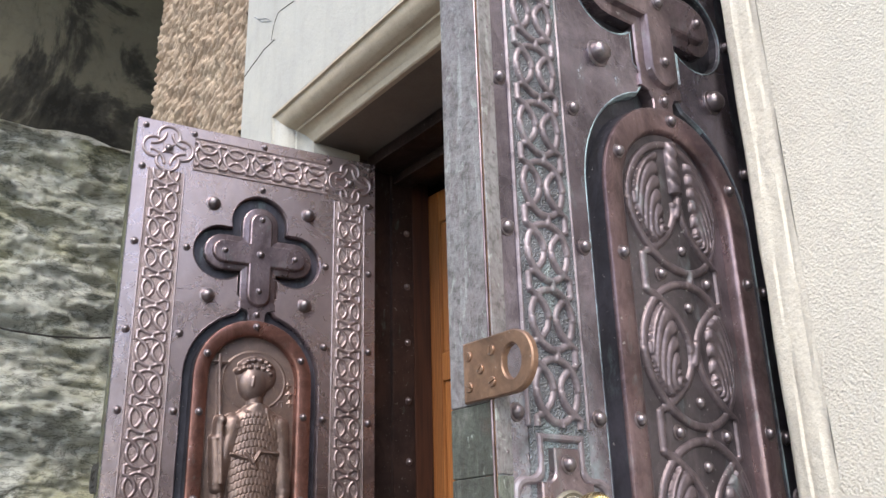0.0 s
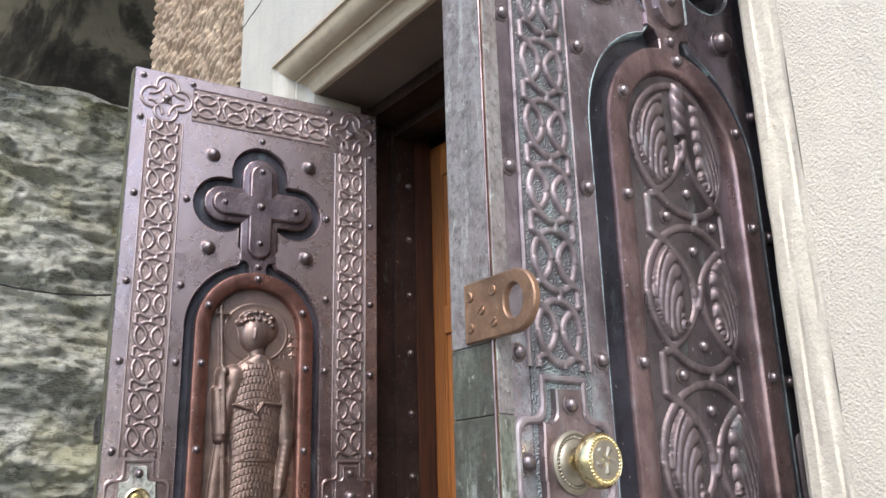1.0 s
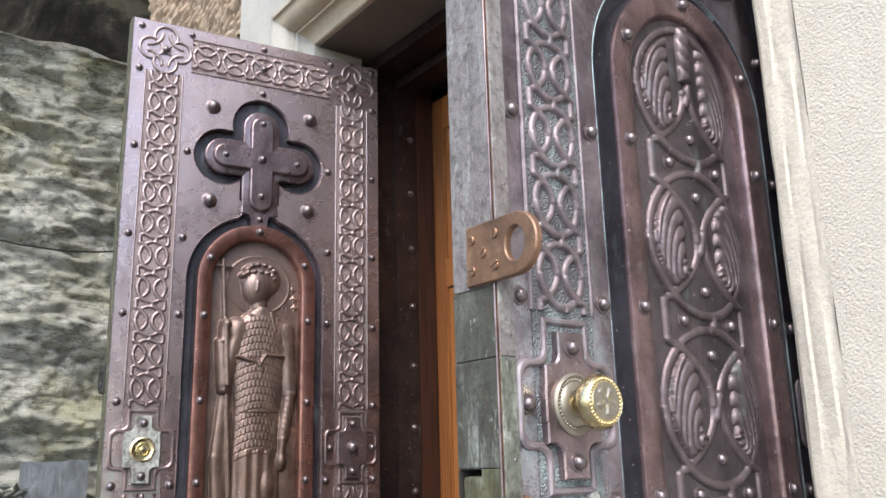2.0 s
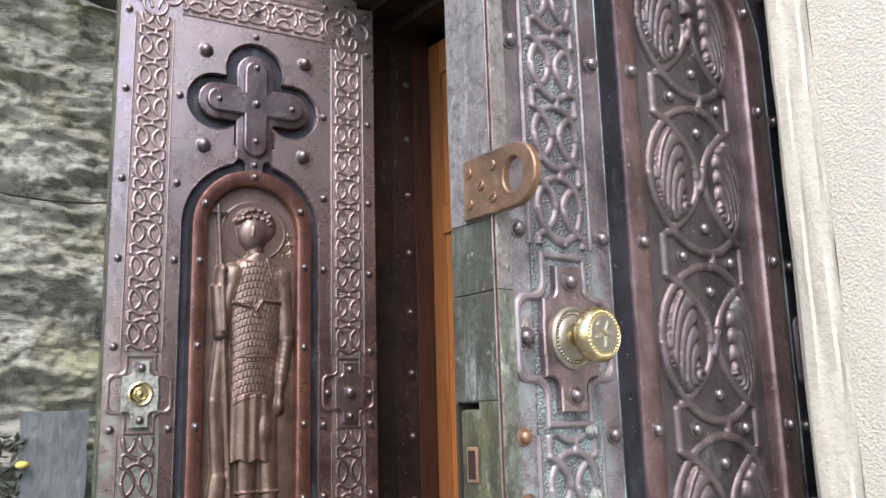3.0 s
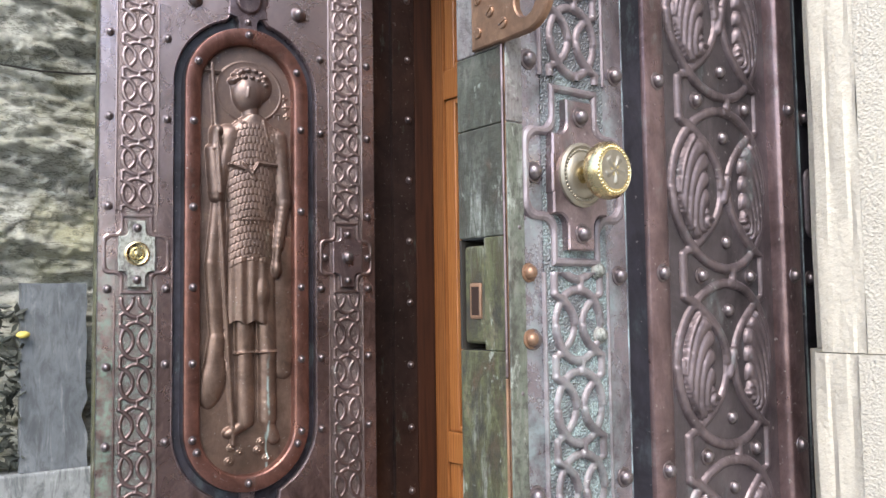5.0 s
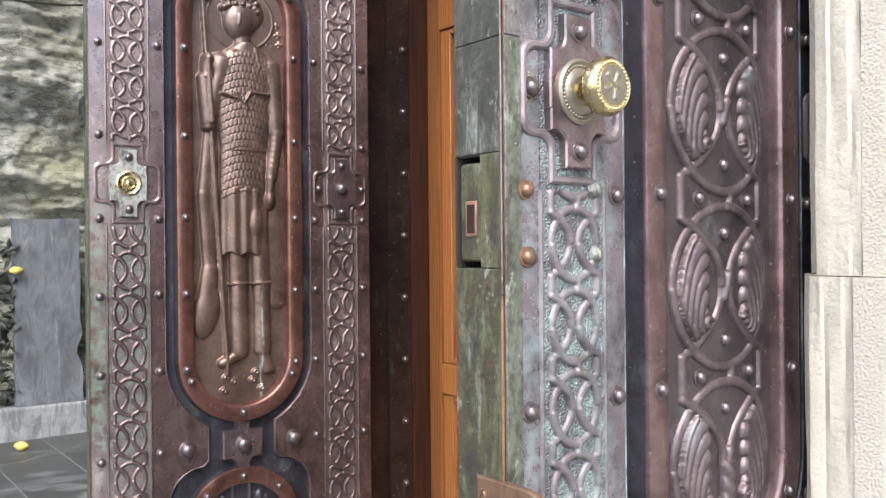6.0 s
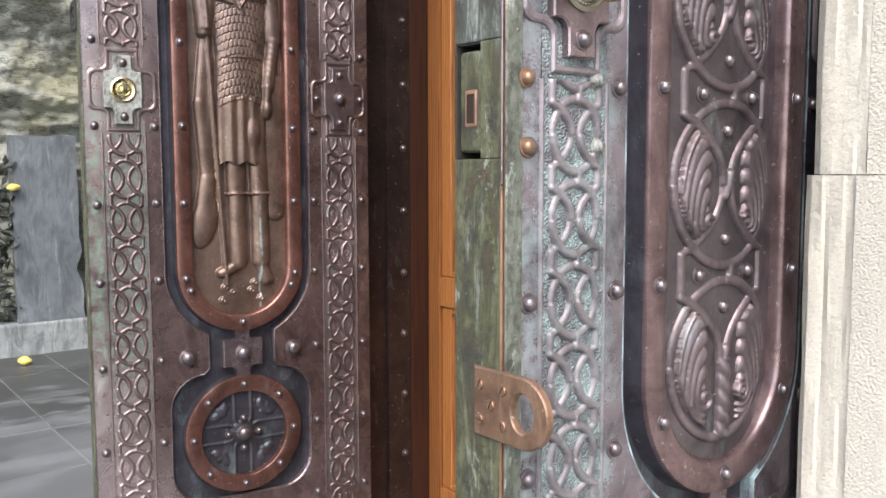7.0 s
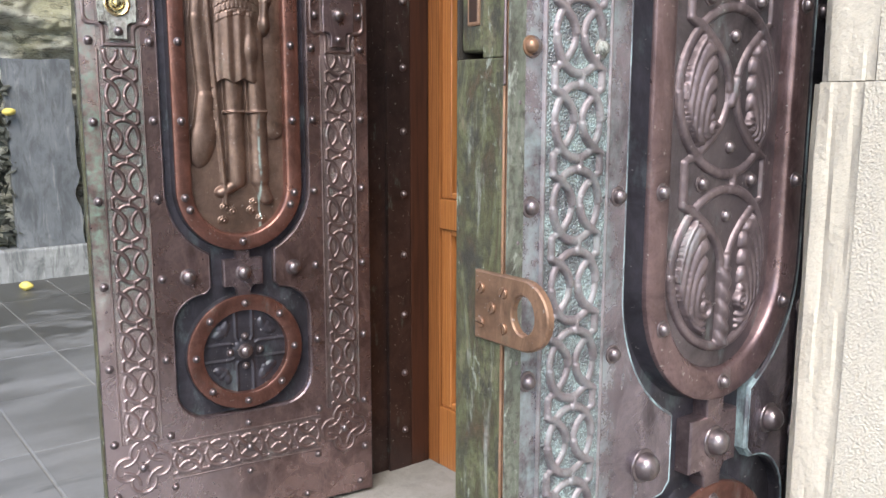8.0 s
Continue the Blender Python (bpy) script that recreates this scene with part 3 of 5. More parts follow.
def wheel_relief(U, Z):
    x, z = np.abs(U - MID), np.abs(Z - 0.4385)
    big, small = np.maximum(x, z), np.minimum(x, z)
    r = np.hypot(x, z)
    h = -0.011 + 0 * r
    h = np.maximum(h, -0.011 + np.where(big > 0.038, ridge(np.abs(small - 0.02), 0.0035), 0))
    h = np.maximum(h, -0.011 + ridge(np.abs(np.hypot(big - 0.038, small) - 0.02), 0.0035) * (big < 0.04))
    for k, (a, b) in enumerate(((0.052, 0.052), (0.061, 0.044), (0.044, 0.061))):
        h = np.maximum(h, -0.011 + np.clip(bulge(x, z, a, b, 0.015, 0.010, 0.0055, 45 if k == 0 else (-20 if k == 1 else 110)), 0, None))
    h = np.maximum(h, -0.011 + np.clip(bulge(x, z, 0, 0, 0.03, 0.03, 0.007), 0, None))
    return h


def saint_relief(U, Z):
    """A plain standing figure in low relief."""
    x, z = (U - MID - 0.006) / 1.27, Z
    h = np.zeros(U.shape)

    def top(v, k=0.0035):
        v = np.maximum(v, 0)
        if k == 0:
            return np.maximum(h, v)
        return np.maximum(h, v) + np.clip(k - np.abs(h - v), 0, None) ** 2 / (4 * k) * np.clip(np.minimum(h, v) / 0.003, 0, 1)

    round_halo = np.hypot(1.15 * x, z - 1.606)
    h = top(0.0025 * (round_halo < 0.07), 0.0)
    h = top(ridge(np.abs(round_halo - 0.07), 0.0034), 0.0)
    # cloak folds and shield
    for (a, b), (c, d), w, hh in (((-0.05, 1.42), (-0.068, 1.2), 0.012, 0.009), ((-0.068, 1.2), (-0.058, 1.02), 0.013, 0.01), ((-0.052, 1.3), (-0.056, 1.05), 0.01, 0.008), ((-0.058, 1.03), (-0.07, 0.93), 0.016, 0.012), ((0.066, 1.25), (0.064, 0.95), 0.017, 0.008)):
        h = top(limb(x, z, (a, b), (c, d), w, hh))
    h = top(bulge(x, z, -0.066, 0.935, 0.024, 0.062, 0.015, -9))
    h = top(bulge(x, z, 0.06, 1.06, 0.026, 0.13, 0.010, 3))
    # legs in wrapped boots, feet
    for side in (-1, 1):
        hip = 0.012 + side * 0.021
        h = top(limb(x, z, (hip, 1.09), (hip + 0.001, 1.0), 0.0175, 0.017))
        h = top(limb(x, z, (hip + 0.001, 0.995), (hip + 0.002, 0.84), 0.0168, 0.018) + np.where((np.abs(x - hip) < 0.017) & (z < 0.995) & (z > 0.845), 0.00018 * np.sin(z * 420 + side * x * 120), 0))
        h = top(limb(x, z, (hip - 0.016, 0.995), (hip + 0.016, 0.997), 0.004, 0.0188))
    h = top(limb(x, z, (-0.008, 0.835), (-0.036, 0.816), 0.0125, 0.015))
    h = top(limb(x, z, (0.034, 0.835), (0.046, 0.795), 0.0125, 0.015))
    # folded skirt
    mid = 0.003
    wide = 0.047 - 0.004 * np.clip((z - 1.065) / 0.25, 0, 1)
    dome = np.sqrt(np.clip(1 - ((x - mid) / wide) ** 2, 0, 1))
    skirt = np.where((z > 1.065 + 0.004 * np.sin(x * 190)) & (z < 1.33), 0.022 * dome ** 0.8 + 0.0017 * np.cos((x - mid) * 300) * (z < 1.215) * dome, 0)
    h = top(skirt, 0.001)
    h = top(bulge(x, z, 0.022, 1.135, 0.017, 0.05, 0.026))
    # chest
    s = np.clip((z - 1.30) / 0.25, 0, 1)
    wide = 0.043 + 0.014 * np.sin(s * 1.6) - 0.042 * np.clip((s - 0.76) / 0.24, 0, 1) ** 1.7
    mid = 0.004 + 0.004 * s
    chest = np.where((z > 1.30) & (z < 1.55), 0.025 * np.sqrt(np.clip(1 - ((x - mid) / wide) ** 2, 0, 1)) ** 0.85, 0)
    h = top(chest, 0.001)
    # overlapping scales of the mail, in hanging rows
    body = np.maximum(skirt, chest)
    sag = z + 0.5 * (x - 0.004) ** 2 / 0.05
    row = np.floor(sag / 0.0172)
    down = (sag / 0.0172) % 1
    side = np.abs((x / 0.0076 + 0.5 * (row % 2)) % 1 - 0.5) * 2
    plate = np.sqrt(np.clip(1 - side ** 3, 0, 1)) * (1.15 - 0.75 * down) * (down > 0.10 + 0.22 * side ** 2)
    h = h + np.where((sag > 1.208) & (z < 1.525) & (body > 0.007) & (body >= h - 0.0015), 0.0019 * plate, 0)
    h = top(np.where(np.abs(x - 0.004) < 0.042, 0.026 * np.sqrt(np.clip(1 - ((x - 0.004) / 0.047) ** 2, 0, 1)), 0) * (np.abs(z - 1.318) < 0.0038), 0.0)
    # knotted sash, collar
    for (a, b), (c, d) in (((-0.038, 1.428), (-0.014, 1.418)), ((-0.014, 1.432), (0.0, 1.408)), ((0.0, 1.408), (0.012, 1.434)), ((0.012, 1.434), (0.046, 1.432)), ((-0.002, 1.42), (0.006, 1.395))):
        h = top(limb(x, z, (a, b), (c, d), 0.0052, 0.0315))
    h = top(limb(x, z, (-0.016, 1.528), (0.02, 1.526), 0.006, 0.024))
    h = top(limb(x, z, (0.022, 1.535), (0.03, 1.492), 0.007, 0.025))
    # shoulders and arms
    for side in (-1, 1):
        h = top(bulge(x, z, 0.006 + side * 0.043, 1.494, 0.024, 0.032, 0.022), 0.007)
    h = top(limb(x, z, (-0.036, 1.505), (-0.06, 1.365), 0.0155, 0.02), 0.008)
    h = top(limb(x, z, (-0.060, 1.352), (-0.067, 1.462), 0.0135, 0.0215), 0.008)
    h = top(limb(x, z, (-0.065, 1.465), (-0.064, 1.50), 0.0095, 0.024), 0.008)
    h = top(bulge(x, z, -0.061, 1.505, 0.0115, 0.016, 0.03))
    h = top(limb(x, z, (0.055, 1.503), (0.064, 1.345), 0.0165, 0.022), 0.008)
    h = top(limb(x, z, (0.064, 1.345), (0.052, 1.24), 0.0135, 0.023) + np.where(np.abs(x - 0.058) < 0.014, 0.0003 * np.sin(z * 460 + x * 200), 0) * (z > 1.25) * (z < 1.34))
    h = top(limb(x, z, (0.051, 1.24), (0.048, 1.195), 0.0095, 0.024))
    h = top(bulge(x, z, 0.049, 1.19, 0.0125, 0.026, 0.027))
    # neck and a plain head with curls
    h = top(limb(x, z, (0.003, 1.525), (0.002, 1.575), 0.0155, 0.017))
    h = top(bulge(x, z, 0.003, 1.620, 0.040, 0.046, 0.021))
    h = top(bulge(x, z, -0.004, 1.600, 0.030, 0.046, 0.0285), 0.002)
    for i in range(7):
        a = radians(158 - 25 * i)
        h = top(bulge(x, z, -0.003 + 0.031 * math.cos(a), 1.620 + 0.016 * math.sin(a), 0.0088, 0.0095, 0.0275 - 0.004 * abs(math.cos(a))), 0.004)
    for i in range(6):
        a = radians(165 - 30 * i)
        h = top(bulge(x, z, 0.001 + 0.026 * math.cos(a), 1.637 + 0.017 * math.sin(a), 0.0095, 0.0095, 0.0255 - 0.003 * abs(math.cos(a))), 0.004)
    h = top(limb(x, z, (-0.006, 1.610), (-0.008, 1.588), 0.0055, 0.0295), 0.006)
    # staff with a small cross
    pole = segment(x, z, (-0.0706, 1.661), (-0.03, 0.79))
    h = top(np.where(pole < 0.0034, 0.013 + 0.6 * np.clip(ridge(pole, 0.0034), 0, None) + np.where(np.abs(z - 1.43) < 0.07, 0.013, 0), 0), 0.0)
    bar = segment(x, z, (-0.084, 1.645), (-0.056, 1.645))
    h = top(np.where(bar < 0.003, 0.013 + 0.6 * np.clip(ridge(bar, 0.003), 0, None), 0), 0.0)
    # small marks beside the halo
    for cu, cz in ((0.068, 1.60), (0.071, 1.578), (0.073, 1.556)):
        h = top(ridge(segment(x, z, (cu - 0.004, cz), (cu + 0.004, cz)), 0.003), 0.0)
        h = top(ridge(segment(x, z, (cu, cz - 0.006), (cu, cz + 0.006)), 0.0025), 0.0)
    for cu, cz in ((-0.035, 0.752), (-0.018, 0.772), (0.018, 0.772), (0.035, 0.752), (-0.03, 0.782), (0.024, 0.79)):
        h = top(np.where(np.hypot(x - cu, z - cz) < 0.009, 0.0035 - 0.0015 * np.cos(np.hypot(x - cu, z - cz) * 900), 0), 0.001)
    return h - 0.012


def scroll_relief(U, Z):
    """Linked vine medallions with curled half palmettes."""
    x = U - MID
    ax = np.abs(x)
    h = np.full(U.shape, -0.004)
    for k in range(5):
        zc = 1.611 - 0.1945 * k
        y = Z - zc
        here = np.abs(y) < 0.1
        ring = np.hypot(x / 0.088, y / 0.089)
        knit = interlace(x, y, 0.1945, 0.088, 0.089, 0.074, 0.0065, 0.0058)
        inner = 0.0065 + 0.0675 * np.clip(np.abs(y) / 0.0749, 0, 1) ** 2.2
        if k == 0:
            knit = np.where((y > 0.005) & (ring < 0.93), -0.004, knit)
            knit = np.where(y > 0.02, np.maximum(ridge(np.abs(ring - 1) * 0.088, 0.0058), -0.004), knit)
        if k == 4:
            knit = np.where((y < -0.005) & (ring < 0.93), -0.004, knit)
            knit = np.where(y < -0.02, np.maximum(ridge(np.abs(ring - 1) * 0.088, 0.0058), -0.004), knit)
        h = np.maximum(h, np.where((np.abs(y) <= 0.0973) & (knit > -0.001), 0.78 * knit, -0.004))
        h = np.maximum(h, ridge(segment(x, y, (-0.004, -0.012), (0.004, 0.012)), 0.0062) + 0.001)
        # half palmettes: rounded lobes stacked over a curled eye, their tails drawn down and out
        bare = (k == 0) & (y > 0) | (k == 4) & (y < 0)
        within = (ring < 0.905) & (ax > np.where(bare, 0.014, inner + 0.008)) & here
        px, py = ax - 0.036, y + 0.040
        turn, rad = np.arctan2(py, px), np.hypot(px, py)
        level = np.hypot(px / 0.047, py / np.where(py > 0, 0.108, 0.040)) * 5.5
        t = np.sqrt(np.clip(1 - ((level % 1.0) * 2 - 1) ** 2, 0, 1))
        start = np.where(bare, 0.0, np.clip(inner + 0.013 - 0.036, 0, None)) - 0.008 * t
        lobe = np.where(px > start, (0.0030 + 0.0045 * t ** 0.8) * np.clip((px - start) / 0.009, 0.05, 1) ** 0.5, -0.004)
        leaf_h = np.where(rad < 0.0115, 0.003 + 0.006 * np.abs(np.sin((rad - 0.0013 * turn) / 0.0085 * math.pi)) ** 0.7, np.where(t > 0.12, lobe, np.minimum(lobe, 0.0012)))
        h = np.maximum(h, np.where(within, leaf_h * np.clip((0.935 - ring) / 0.05, 0.3, 1), -0.004))
    # twisted stem in the lowest medallion, bud in the topmost
    for z0, z1 in ((0.745, 0.835), (1.63, 1.705)):
        s = np.clip((Z - z0) / (z1 - z0), 0, 1)
        thick = 0.0115 * np.where((Z > z0) & (Z < z1), 1, 0)
        rope = np.where(ax < thick, np.sqrt(np.clip(1 - (ax / 0.0115) ** 2, 0, 1)) * (0.007 + 0.004 * np.abs(np.sin((Z * 170 + x * 110)))), -0.004)
        h = np.maximum(h, rope)
    return h


def panel_dome(U, depth=-0.008):
    return depth + 0.010 * np.clip(1 - ((U - MID) / 0.112) ** 2, 0, 1)


def in_panel(U, Z):
    r = 0.1115
    zz = np.clip(Z, 0.718 + r, 1.716 - r)
    return np.hypot(U - MID, Z - zz) < r


def door_leaf(name, place, u0, thick, figured, label, step):
    leaf = new(name)
    leaf.matrix_world = place @ Matrix.Diagonal((1 if figured else 0.968, 1, 1, 1))
    tagged(leaf, label, "door", "pair of church door leaves", "structure")
    ground, strand = (BRONZE_PEBBLE, BRONZE_RELIEF) if figured else (BRONZE_PALE, STRAND_PALE)
    # the solid leaf behind the sheet, notched for the lock on the plain leaf
    if figured:
        part("core", block("core", u0 + 0.001, WIDE - 0.001, 0.016, thick, BOTTOM, TOP, BRONZE_DARK, 0.002), leaf, "bronze back of the openings, recess shade in its colour")
    else:
        bm = bmesh.new()
        for a0, a1, d0, d1, z0, z1 in ((u0 + 0.001, WIDE - 0.001, 0.016, thick, BOTTOM, 1.054), (u0 + 0.001, WIDE - 0.001, 0.016, thick, 1.158, TOP),
                                       (0.03, WIDE - 0.001, 0.016, thick, 1.054, 1.158), (u0 + 0.001, 0.03, 0.016, 0.031, 1.054, 1.158)):
            vs = bmesh.ops.create_cube(bm, size=1)["verts"]
            for v in vs:
                v.co = ((a0 + a1) / 2 + v.co.x * (a1 - a0), (d0 + d1) / 2 + v.co.y * (d1 - d0), (z0 + z1) / 2 + v.co.z * (z1 - z0))
        part("core", from_bm("core", bm, BRONZE_DARK), leaf, "bronze back of the openings, recess shade in its colour")
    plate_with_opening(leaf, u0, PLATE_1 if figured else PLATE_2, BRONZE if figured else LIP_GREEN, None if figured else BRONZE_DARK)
    for nm, a0, a1, z0, z1 in (("plate_edge", u0 - 0.0005, u0 + 0.002, BOTTOM, TOP), ("plate_edge", WIDE - 0.002, WIDE + 0.0005, BOTTOM, TOP)):
        part(nm, block(nm, a0, a1, 0.0, 0.018, z0, z1, BRONZE_DARK if figured else COPPER, 0.0008, 1), leaf)
    part("plate_edge", block("plate_edge", u0, WIDE, 0.0, 0.018, TOP - 0.001, TOP + 0.0015, BRONZE, 0.0008, 1), leaf)
    # braid bands, corner knots
    pu, pl = (0.0757, 0.0905) if figured else (0.077, 0.0775)
    # braid on the unfigured leaf's hinge side carries the same shade in its colour
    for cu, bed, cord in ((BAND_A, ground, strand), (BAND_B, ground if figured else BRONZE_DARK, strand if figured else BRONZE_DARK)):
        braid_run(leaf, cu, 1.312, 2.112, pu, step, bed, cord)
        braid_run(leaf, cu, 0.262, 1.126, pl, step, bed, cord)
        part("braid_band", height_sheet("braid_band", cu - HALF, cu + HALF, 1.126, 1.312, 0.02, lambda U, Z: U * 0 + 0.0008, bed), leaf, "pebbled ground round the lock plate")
    for cz in (2.172, 0.2035):
        braid_across(leaf, 0.142, 0.507, cz, 0.0731, step, ground, strand)
        for cu in (BAND_A, BAND_B):
            corner_knot(leaf, cu, cz, step, strand)
            rivet(leaf, cu, cz, 0.002, scale=1.25)
        rivet(leaf, MID, cz, 0.003, scale=1.1)
    # lock plates half way up
    for cu in (BAND_A, BAND_B):
        metal = (BRONZE_GREY if cu == BAND_A else BRONZE) if figured else BRONZE
        lp = part("lock_plate", loft("lock_plate", [(notched_plate(cu, 1.2185, g), d) for g, d in ((0.0, 0.0), (0.0, 0.0085), (-0.0015, 0.0102))], metal), leaf, "cross-shaped lock plate")
        part("lock_moulding", loft("lock_moulding", [(notched_plate(cu, 1.2185, g, True), d) for g, d in ((0.0042, -0.001), (0.0034, 0.0028), (0.0012, 0.0046), (-0.0015, 0.0045), (-0.0036, 0.0026), (-0.0044, 0.0002))], strand, False), lp, "raised line round the plate")
        for du, dz in ((0, 0.056), (0, -0.056)):
            rivet(lp, cu + du, 1.2185 + dz, 0.010)
        for du in ((-0.056, 0.056) if figured and cu == BAND_B else (-0.056,) if not figured else ()):
            rivet(lp, cu + du, 1.2185, 0.001)
        if figured and cu == BAND_A:
            part("keyhole_cover", lathe("keyhole_cover", [(0.026, 0.010), (0.026, 0.013), (0.023, 0.0145), (0.02, 0.013), (0.014, 0.0135), (0.0125, 0.016), (0.0115, 0.0135), (0.007, 0.0135), (0.006, 0.017), (0.002, 0.0175)], BRASS), lp, "round brass lock cover",
                 Matrix.Translation((cu, 0, 1.2185)))
        elif figured:
            rivet(lp, cu, 1.2185, 0.010, BOSS_MESH, 0.85, "boss")
        elif cu == BAND_A:
            rose = part("rosette", lathe("rosette", [(0.031, 0.010), (0.031, 0.013), (0.028, 0.015), (0.025, 0.0125), (0.023, 0.0125), (0.0205, 0.0155), (0.014, 0.0165), (0.0135, 0.0135), (0.009, 0.0135)], NICKEL, 40), lp, "beaded metal rosette", Matrix.Translation((cu, 0, 1.2185)))
            bead = lathe("bead", [(0.0016, 0.0), (0.0014, 0.0012), (0.0006, 0.0018)], NICKEL, 8)
            for i in range(40):
                a = 2 * math.pi * i / 40
                part("bead", bead, rose, "", Matrix.Translation((0.024 * math.cos(a), -0.0125, 0.024 * math.sin(a))))
            knob = part("knob", lathe("knob", [(0.0085, 0.0125), (0.0075, 0.018), (0.0075, 0.026), (0.0105, 0.03), (0.02, 0.0325), (0.0252, 0.0365), (0.0272, 0.042), (0.0265, 0.0485), (0.0235, 0.0525), (0.0222, 0.0515), (0.0195, 0.0518), (0.0185, 0.0528), (0.002, 0.0532)], BRASS, 40), lp, "polished brass door knob", Matrix.Translation((cu, 0, 1.2185)))
            bead2 = lathe("bead", [(0.0017, 0.0), (0.0014, 0.0012), (0.0006, 0.0018)], BRASS, 8)
            for i in range(36):
                a = 2 * math.pi * i / 36
                part("bead", bead2, knob, "", Matrix.Translation((0.0212 * math.cos(a), -0.0515, 0.0212 * math.sin(a))))
            part("knob_face", height_sheet("knob_face", -0.018, 0.018, -0.018, 0.018, 0.0009,
                 lambda U, Z: 0.0531 + 0.0016 * np.clip(np.cos(5 * np.arctan2(Z, U) + 90 * np.hypot(U, Z)), 0, 1) * (np.hypot(U, Z) < 0.0135), NICKEL, lambda U, Z, H: np.hypot(U, Z) < 0.0178), knob, "worn embossed rosette")
    # the long panel: frame, sunk field and relief
    tiers = [(0.146, 0.005), (0.1458, 0.007), (0.1445, 0.0098), (0.141, 0.011), (0.115, 0.0105), (0.1115, 0.0085), (0.109, 0.004), (0.108, -0.014)]
    frame_ob = part("panel_frame", loft("panel_frame", [(capsule(MID, 0.682 + 0.146 - r, 1.752 - 0.146 + r, r), d) for r, d in tiers], BRONZE_RED if figured else BRONZE_FRAME, False, True), leaf, "reddish bronze frame with round ends")
    # added dark skirt: shade on the frame's outer side, done as colour
    part("frame_skirt", loft("frame_skirt", [(capsule(MID, 0.682 + 0.1462 - r, 1.752 - 0.1462 + r, r), d) for r, d in ((0.150, -0.017), (0.1485, -0.014), (0.1468, -0.010), (0.1462, 0.0052))], BRONZE_DARK, False, True), frame_ob, "side of the frame, its shade put into the colour")
    if figured:
        part("relief_figure", height_sheet("relief_figure", MID - 0.112, MID + 0.112, 0.716, 1.718, 0.0014, saint_relief, FIGURE, lambda U, Z, H: in_panel(U, Z)), leaf, "plain standing figure in low relief")
    else:
        field = part("panel_field", height_sheet("panel_field", MID - 0.112, MID + 0.112, 0.716, 1.718, 0.008, lambda U, Z: panel_dome(U), BRONZE_FIELD, lambda U, Z, H: in_panel(U, Z)), leaf, "domed bronze field")
        part("vine_scroll", height_sheet("vine_scroll", MID - 0.1, MID + 0.1, 0.72, 1.715, 0.0016, lambda U, Z: scroll_relief(U, Z) + panel_dome(U), BRONZE_SCROLL,
             lambda U, Z, H: (H > panel_dome(U) - 0.0015) & in_panel(U, Z)), field, "vine scroll with curled palmettes in relief")
        for k in range(4):
            zn = 1.611 - 0.1945 * k - 0.09725
            for du, dz in ((-0.046, 0), (0.046, 0), (0, 0.038), (0, -0.038)):
                rivet(field, MID + du, zn + dz, 0.0, scale=0.95)
    if figured:
        for i, (u, z, a, b) in enumerate(((0.068, 1.625, 0.012, 0.003), (0.072, 1.612, 0.003, 0.012), (0.064, 1.603, 0.010, 0.003), (0.07, 1.588, 0.012, 0.003), (0.075, 1.575, 0.003, 0.011), (0.07, 1.559, 0.012, 0.003), (0.066, 1.548, 0.003, 0.010), (0.077, 1.546, 0.003, 0.010))):
            part("raised_bar", block("raised_bar", MID + u, MID + u + a, 0.0095, 0.0125, z, z + b, BRONZE_RELIEF, 0.0008, 1), frame_ob)
    sides = (1.5215, 1.326, 1.146, 0.977, 0.8095) if figured else (1.5245, 1.327, 1.1265, 0.9265)
    for z in sides:
        for u in (MID - 0.1265, MID + 0.1265):
            rivet(frame_ob, u, z, 0.0105, scale=0.95)
    for z, cz, s in ((1.66, 1.606, 1), (0.782, 0.828, -1)):
        for w in (-1, 1):
            rivet(frame_ob, MID + w * 0.1165, z, 0.0105, scale=0.95)
    rivet(frame_ob, MID, 1.7355, 0.0105, scale=0.95)
    rivet(frame_ob, MID, 0.703, 0.0105, scale=0.95)
    # cross over the panel
    cross = part("cross", loft("cross", [(cross_outline(0.046, 0.139, 0.131, 0.150), -0.017), (cross_outline(0.046, 0.139, 0.131, 0.150), 0.001), (cross_outline(0.043, 0.136, 0.128, 0.147), 0.003), (cross_outline(0.031, 0.122, 0.115, 0.135), 0.0045),
                                         (cross_outline(0.028, 0.119, 0.112, 0.132), 0.012), (cross_outline(0.025, 0.116, 0.109, 0.129), 0.0135)], BRONZE), leaf, "raised bronze cross with round arms")
    for u, z in ((0, 1.922), (0, 2.017), (0, 1.826), (-0.091, 1.922), (0.091, 1.922)):
        rivet(cross, MID + u, z, 0.0135, scale=1.1 if u == 0 and z == 1.922 else 0.85)
    neck = [(0.046, 1.80), (0.046, 1.783), (0.027, 1.778), (0.021, 1.768), (0.021, 1.748)]
    neck = [(MID + u, z) for u, z in neck] + [(MID - u, z) for u, z in reversed(neck)]
    part("cross_foot", loft("cross_foot", [(neck, -0.017), (neck, 0.002), ([(MID + (u - MID) * 0.93, z) for u, z in neck], 0.004)], BRONZE), cross)
    rivet(cross, MID, 1.768, 0.004, scale=0.85)
    # wheel below the panel
    wz = 0.4385
    ring = lambda r: arc(MID, wz, r, 0, 357, 119)
    wheel = part("wheel_frame", loft("wheel_frame", [(ring(r), d) for r, d in ((0.138, 0.002), (0.1378, 0.003), (0.136, 0.0055), (0.132, 0.0065), (0.104, 0.0065), (0.101, 0.0045), (0.0995, -0.012))], BRONZE_RED, False, True), leaf, "round reddish bronze frame")
